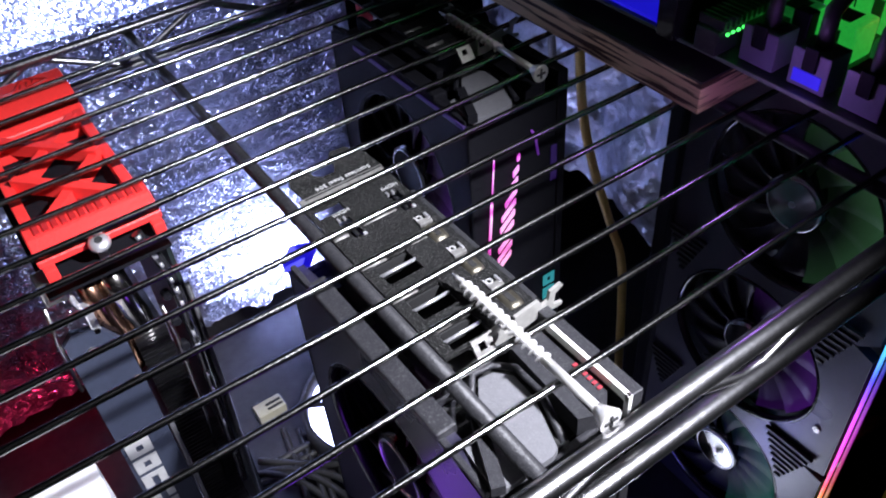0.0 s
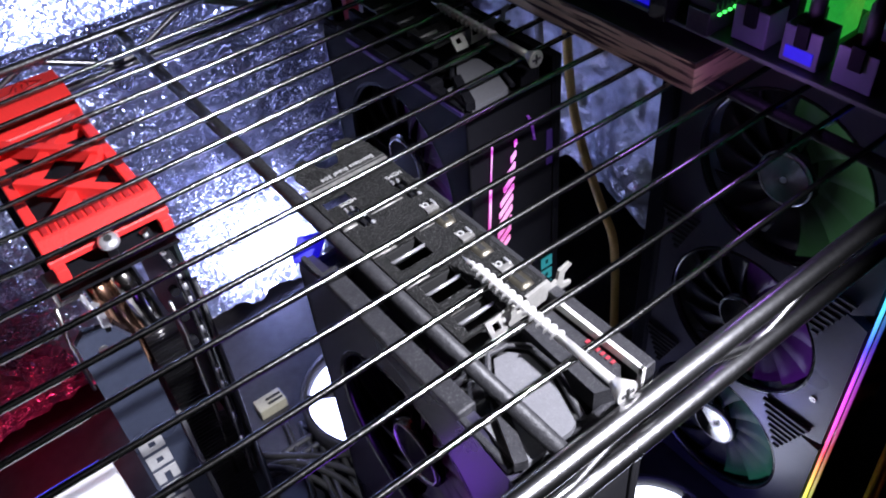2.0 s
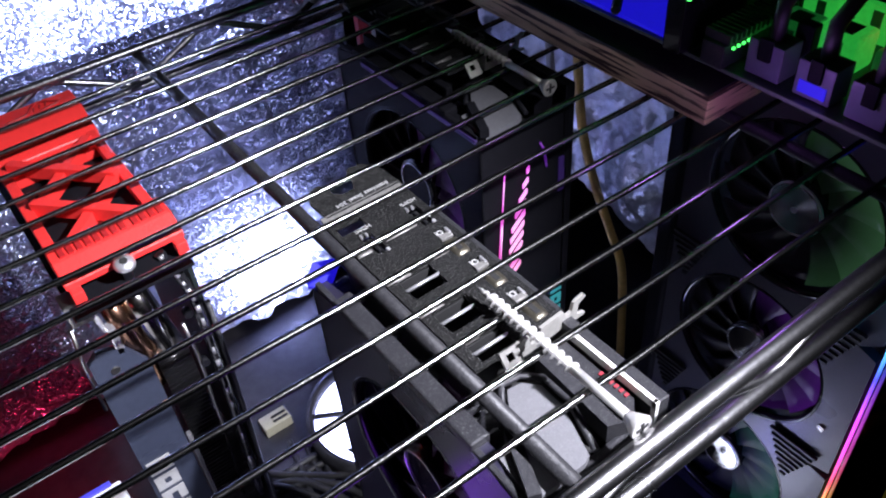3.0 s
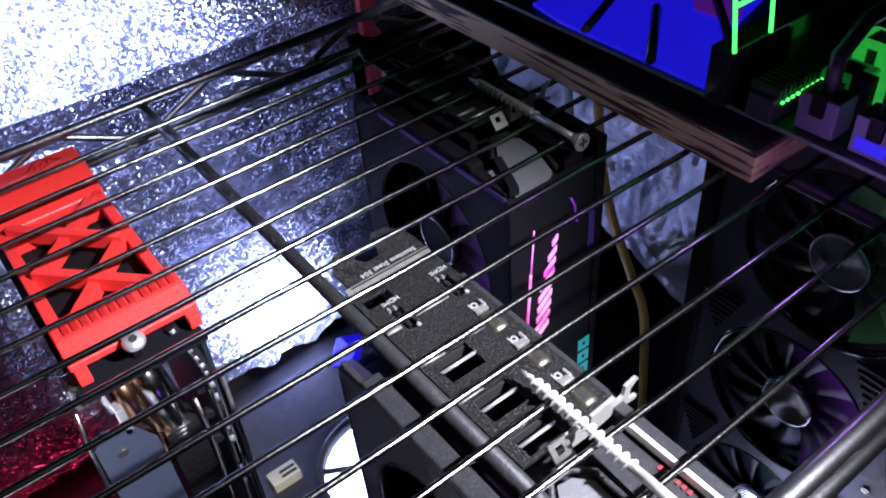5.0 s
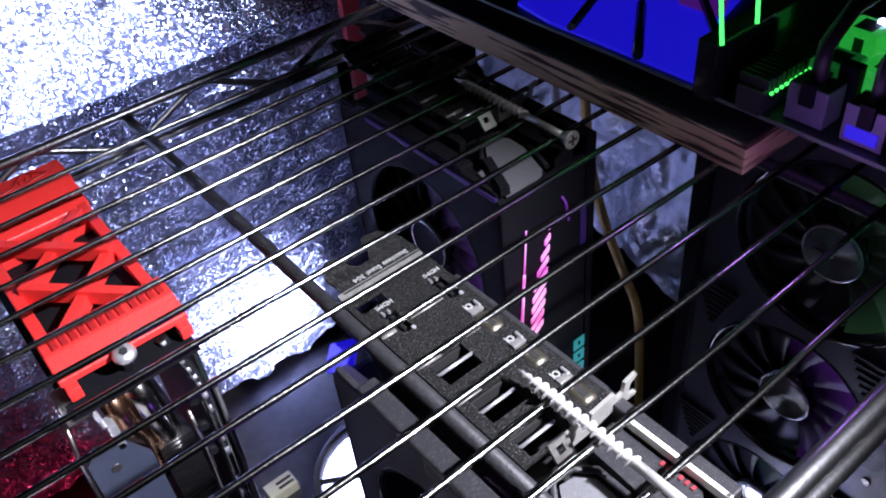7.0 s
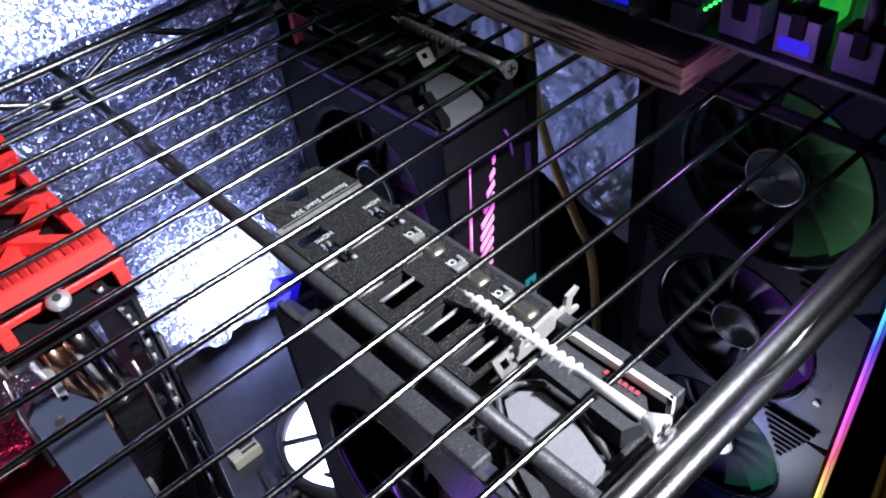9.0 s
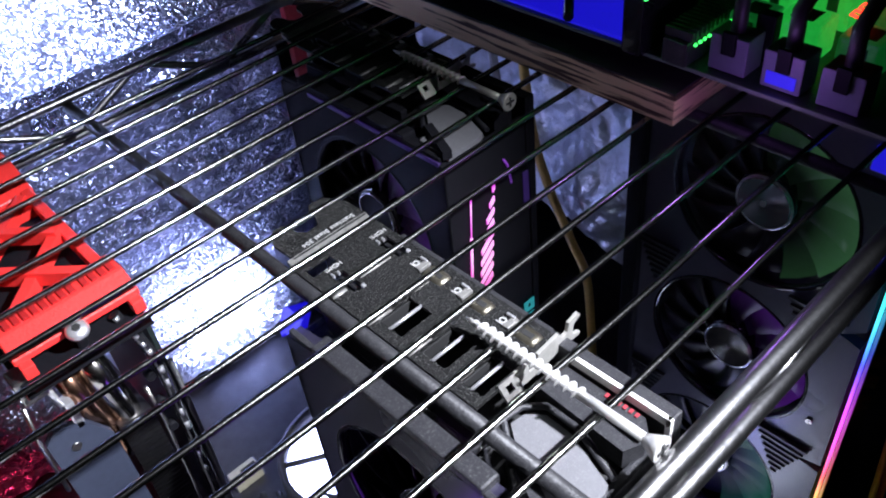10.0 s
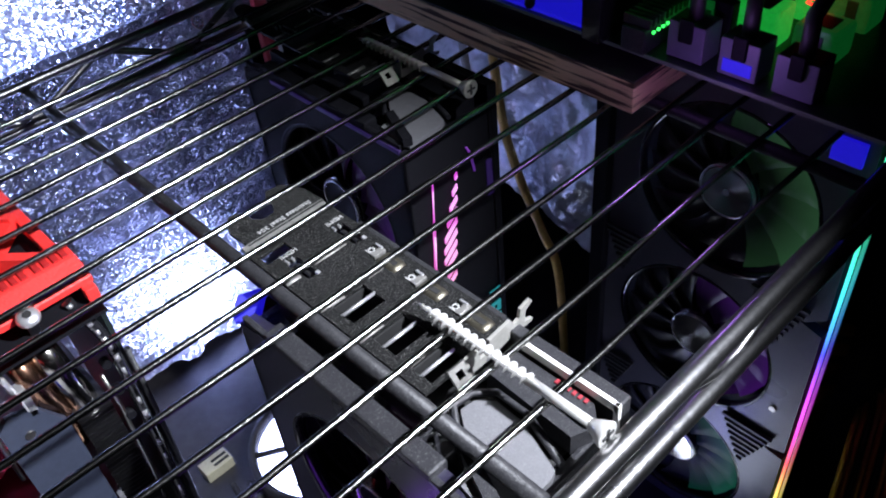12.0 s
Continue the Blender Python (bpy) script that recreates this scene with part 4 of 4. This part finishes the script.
    band = part("edge_band", tube(line, 0.0030, 10), GLOSS, card, "glossy black board edge")
    for a in range(0, len(line) - 2, 2):
        if a % 6 != 4 or a < 12:
            p, q = line[a] + Vector((-0.0006, -0.0026, 0)), line[a + 1] + Vector((-0.0006, -0.0026, 0))
            part("contact", tube([p, p.lerp(q, 0.9)], 0.0010 if a % 4 else 0.0015, 6), CHROME_BRIGHT, band, "bright metal contact")
    part("inner_rail", tube([(-0.0665, y + 0.002, -0.070), (-0.0655, y, -0.095), (-0.0670, y, -0.150), (-0.0715, y, -0.235)], 0.0011, 8), STEEL, card, "thin bright rail")
    for k in range(3):
        part("capacitor", tube([(-0.0625 - 0.0005 * k, y + 0.002, -0.062 - 0.020 * k), (-0.0625 - 0.0005 * k, y - 0.003, -0.062 - 0.020 * k)], 0.0026, 12), SMOOTH, card)
    part("dark_edge", tube([(-0.0505, y - 0.002, -0.06), (-0.052, y - 0.002, -0.16), (-0.057, y - 0.002, -0.30)], 0.0016, 8), SHROUD, card)
    return card


lean_card()

# ---- white card with blue light, low beside the red clip ----
white_card = thing("graphics_card", (-0.19, -0.17, -0.34), "white graphics card with blue lit end", "graphics card", "graphics cards")
part("cover", box(-0.235, -0.132, -0.30, -0.178, -0.36, -0.116, 0.002), mat("white_plastic", (0.8, 0.8, 0.82), 0.35, 0, 0.06, 30, 0.1), white_card)
part("blue_glow", box(-0.236, -0.137, -0.1795, -0.1765, -0.150, -0.1145, 0.0005), GLOW_BLUE, white_card, "blue lit edge")

# ---- plank and motherboard ----
plank = thing("plank", (0.30, -0.05, 0.002), "rough plywood plank with black top lying on the wires", "plank")
part("board", box(0.1975, 0.250, -0.270, 0.36, 0.0019, 0.0195, 0.0008), WOOD, plank)
part("top_face", box(0.1980, 0.2495, -0.2695, 0.36, 0.0193, 0.0205), BLACK_TOP, plank, "black painted top")


# ---- motherboard on the plank ----
board = thing("motherboard", (0.33, -0.15, 0.028), "black motherboard with lit parts standing on the plank", "motherboard")
part("circuit_board", box(0.2095, 0.52, -0.43, 0.16, 0.0285, 0.0305), PCB, board)
part("board_edge", box(0.2085, 0.2094, -0.43, 0.16, 0.0286, 0.0306), mat("green_board_edge", (0.10, 0.13, 0.10), 0.5), board, "pale greenish board edge")
for y in (-0.05, -0.22):
    part("standoff", tube([(0.235, y, 0.0205), (0.235, y, 0.0285)], 0.003, 10), STEEL, board)
# Glowing plates paint the coloured light that falls on the board.
part("board_light_patch", outline([(0.2110, -0.228), (0.2110, -0.120), (0.2160, -0.090), (0.40, -0.05), (0.40, -0.16), (0.2560, -0.200), (0.2540, -0.228)][::-1], 0.0310, 0.0330), GLOW_BLUE, board, "glowing plate for blue light on the board")
part("board_light_patch", outline([(0.275, -0.196), (0.275, -0.165), (0.36, -0.10), (0.36, -0.15)][::-1], 0.0334, 0.0345), GLOW_VIOLET, board, "glowing stripe for violet light on the board")
for p, q in (((0.2100, -0.190), (0.2600, -0.150)), ((0.2110, -0.140), (0.30, -0.100)), ((0.235, -0.228), (0.30, -0.16))):
    part("lattice_bar", tube([(*p, 0.0345), (*q, 0.0345)], 0.0030, 6), PCB, board)
sink = part("heatsink", box(0.2060, 0.2700, -0.2680, -0.2540, 0.0310, 0.0440, 0.001), SHROUD, board, "black finned heatsink")
for i in range(16):
    part("sink_fin", box(0.2090 + 0.0038 * i, 0.2104 + 0.0038 * i, -0.2690, -0.2530, 0.0440, 0.0490), SHROUD, sink)
# Dotted highlight along the fins, painted as small glowing boxes.
for i in range(14):
    part("fin_glint", box(0.2100 + 0.0040 * i, 0.2116 + 0.0040 * i, -0.2706, -0.2694, 0.0420, 0.0432), LED_GREEN, sink)
cover = part("port_cover", box(0.2020, 0.2800, -0.2440, -0.2320, 0.0310, 0.0620, 0.001), GLOSS, board, "gloss black port cover")
for a, b in (((0.2030, -0.2450, 0.062), (0.2120, -0.2300, 0.110)), ((0.2120, -0.2300, 0.110), (0.2500, -0.2300, 0.110)), ((0.2070, -0.2400, 0.083), (0.2500, -0.2400, 0.083)), ((0.2300, -0.2450, 0.063), (0.2360, -0.2350, 0.110))):
    part("lit_line", tube([a, b], 0.0011, 6), LED_GREEN, cover, "green lit line")
for i, y in enumerate((-0.2955, -0.3240, -0.3520)):
    plug = part("power_plug", box(0.2145, 0.2300, y, y + 0.0200, 0.0310, 0.0500, 0.0008), NYLON, board, "frosted white power plug")
    if i == 1:
        # Blue light on this plug's face is painted as emission.
        part("plug_glow", box(0.2138, 0.2146, y + 0.0025, y + 0.0175, 0.0335, 0.0400, 0.0003), GLOW_BLUE, plug, "glowing patch for blue light on the plug")
    part("latch", box(0.2125, 0.2150, y + 0.006, y + 0.013, 0.0410, 0.0530, 0.0006), SMOOTH, plug, "black latch")
    part("plug_lead", tube([(0.222, y + 0.010, 0.049), (0.226, y + 0.012, 0.066), (0.244, y + 0.012, 0.078), (0.30, y + 0.010, 0.082), (0.36, y, 0.07)], 0.0040, 8), BLACK_CABLE, board, "black lead")
# Sockets carry the green LED light as their own emission.
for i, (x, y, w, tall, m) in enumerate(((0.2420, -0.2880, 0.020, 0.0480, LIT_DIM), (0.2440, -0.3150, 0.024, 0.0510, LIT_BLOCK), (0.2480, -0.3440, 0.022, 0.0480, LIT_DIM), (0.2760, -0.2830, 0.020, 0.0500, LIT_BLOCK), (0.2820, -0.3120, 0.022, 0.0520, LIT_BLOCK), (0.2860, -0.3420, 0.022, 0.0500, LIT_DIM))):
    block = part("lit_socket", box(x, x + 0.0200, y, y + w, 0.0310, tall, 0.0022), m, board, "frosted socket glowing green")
    part("socket_rib", box(x - 0.0008, x + 0.0004, y + w * 0.3, y + w * 0.55, 0.0320, tall - 0.003, 0.0003), NYLON, block)
    part("socket_gap", box(x + 0.004, x + 0.016, y + w * 0.25, y + w * 0.75, tall - 0.002, tall + 0.0002), HOLLOW_BLACK, block)
part("diode", box(0.2900, 0.2935, -0.2800, -0.2750, 0.0500, 0.0520, 0.0004), LED_WHITE, board, "tiny white lit diode")
part("chip_cover", box(0.2330, 0.2400, -0.2980, -0.2880, 0.0310, 0.0560, 0.001), SMOOTH, board)
for dx in (0.0, 0.0085):
    part("digit", tube([(0.2600 + dx, -0.327, 0.0525), (0.2600 + dx, -0.321, 0.0535), (0.2650 + dx, -0.321, 0.0535), (0.2650 + dx, -0.327, 0.0525)], 0.0008, 6), LED_RED, board, "red lit digit shape")

# ---- white lit fans on the floor ----
def floor_fan(c, r, glow):
    f = thing("case_fan", (c[0], c[1], FLOOR_Z), "black framed fan glowing white on the floor", "fan", "case fans")
    part("frame", disc((c[0], c[1], FLOOR_Z), (0, 0, 1), r * 1.10, 0.030, 48, r), SHROUD, f)
    part("diffuser", disc((c[0], c[1], FLOOR_Z + 0.012), (0, 0, 1), r * 0.99, 0.006, 48), glow, f, "white glowing disc")
    part("hub", disc((c[0], c[1], FLOOR_Z + 0.0185), (0, 0, 1), r * 0.30, 0.010, 32), SHROUD, f)
    for i in range(5):
        a = 2 * math.pi * i / 5 + 2.6
        part("strut", tube([(c[0] + r * 0.28 * math.cos(a), c[1] + r * 0.28 * math.sin(a), FLOOR_Z + 0.026), (c[0] + r * 1.02 * math.cos(a), c[1] + r * 1.02 * math.sin(a), FLOOR_Z + 0.026)], 0.0032, 6), SHROUD, f)


floor_fan((0.100, -0.010), 0.066, LED_WHITE)
floor_fan((0.196, -0.297), 0.052, LED_SOFT)

# ---- plugs and cables ----
def cable(points, r, material, label):
    ob = part("cable", tube(smooth_line(points), r, 8), material)
    return tagged(ob, label, "cable", "loose cables")


for i in range(7):
    x = 0.015 + 0.012 * i
    cable([(x, 0.03 - 0.01 * i, FLOOR_Z + 0.004), (x - 0.02, -0.06 - 0.02 * (i % 2), FLOOR_Z + 0.010), (x - 0.05 + 0.012 * i, -0.12, FLOOR_Z + 0.006 + 0.003 * i), (x + 0.01, -0.20, FLOOR_Z + 0.008), (x - 0.04, -0.30, FLOOR_Z + 0.005)], 0.0030, BLACK_CABLE, "black cable lying loose on the floor")
plug = thing("cable_plug", (0.0145, 0.059, FLOOR_Z), "cream nylon cable plug lying on the floor", "plug")
part("housing", box(0.000, 0.030, 0.050, 0.068, FLOOR_Z, FLOOR_Z + 0.013, 0.001), mat("cream_nylon", (0.42, 0.40, 0.29), 0.5), plug)
for i in range(2):
    part("key_slot", box(0.012, 0.0285, 0.0535 + 0.006 * i, 0.0565 + 0.006 * i, FLOOR_Z + 0.0128, FLOOR_Z + 0.0136), HOLLOW_BLACK, plug)
part("end_face", box(0.0301, 0.0312, 0.0505, 0.0675, FLOOR_Z + 0.0005, FLOOR_Z + 0.0125), NYLON, plug)
random.seed(5)
for i in range(9):
    x, y = -0.02 + 0.016 * i, -0.02 - 0.012 * (i % 3)
    cable([(x - 0.05, y + 0.03, FLOOR_Z + 0.005), (x, y + 0.02 * random.uniform(-1, 1), FLOOR_Z + 0.012), (x + 0.03, y - 0.05, FLOOR_Z + 0.008 + 0.004 * i), (x - 0.02 + 0.05 * random.random(), y - 0.12, FLOOR_Z + 0.01), (x + 0.02, y - 0.22, FLOOR_Z + 0.006)], 0.0035, BLACK_CABLE, "black cable lying loose on the floor")
for i in range(12):
    o = 0.008 * i
    m = (YELLOW_CABLE, ORANGE_CABLE, BLACK_CABLE)[i % 3]
    cable([(0.385 + o, -0.384 - o * 0.2, -0.330), (0.362 + o, -0.388 - o * 0.3, -0.318), (0.340 + o * 0.8, -0.395 - o * 0.4, -0.345), (0.325 + o * 0.6, -0.401 - o * 0.5, -0.395), (0.315 + o * 0.5, -0.404 - o * 0.5, FLOOR_Z + 0.004)], 0.0026, m, "thin loose cable hanging beside the card")
cable([(0.325, -0.040, -0.02), (0.328, -0.050, -0.15), (0.330, -0.068, -0.215), (0.330, -0.095, -0.265), (0.330, -0.115, -0.31), (0.325, -0.13, FLOOR_Z + 0.004)], 0.0042, YELLOW_CABLE, "dull yellow cable hanging by the foil")
cable([(0.318, -0.010, -0.02), (0.320, -0.020, -0.12), (0.322, -0.028, -0.25), (0.322, -0.03, FLOOR_Z + 0.004)], 0.0036, mat("grey_cable", (0.35, 0.35, 0.36), 0.5), "grey cable hanging by the foil")
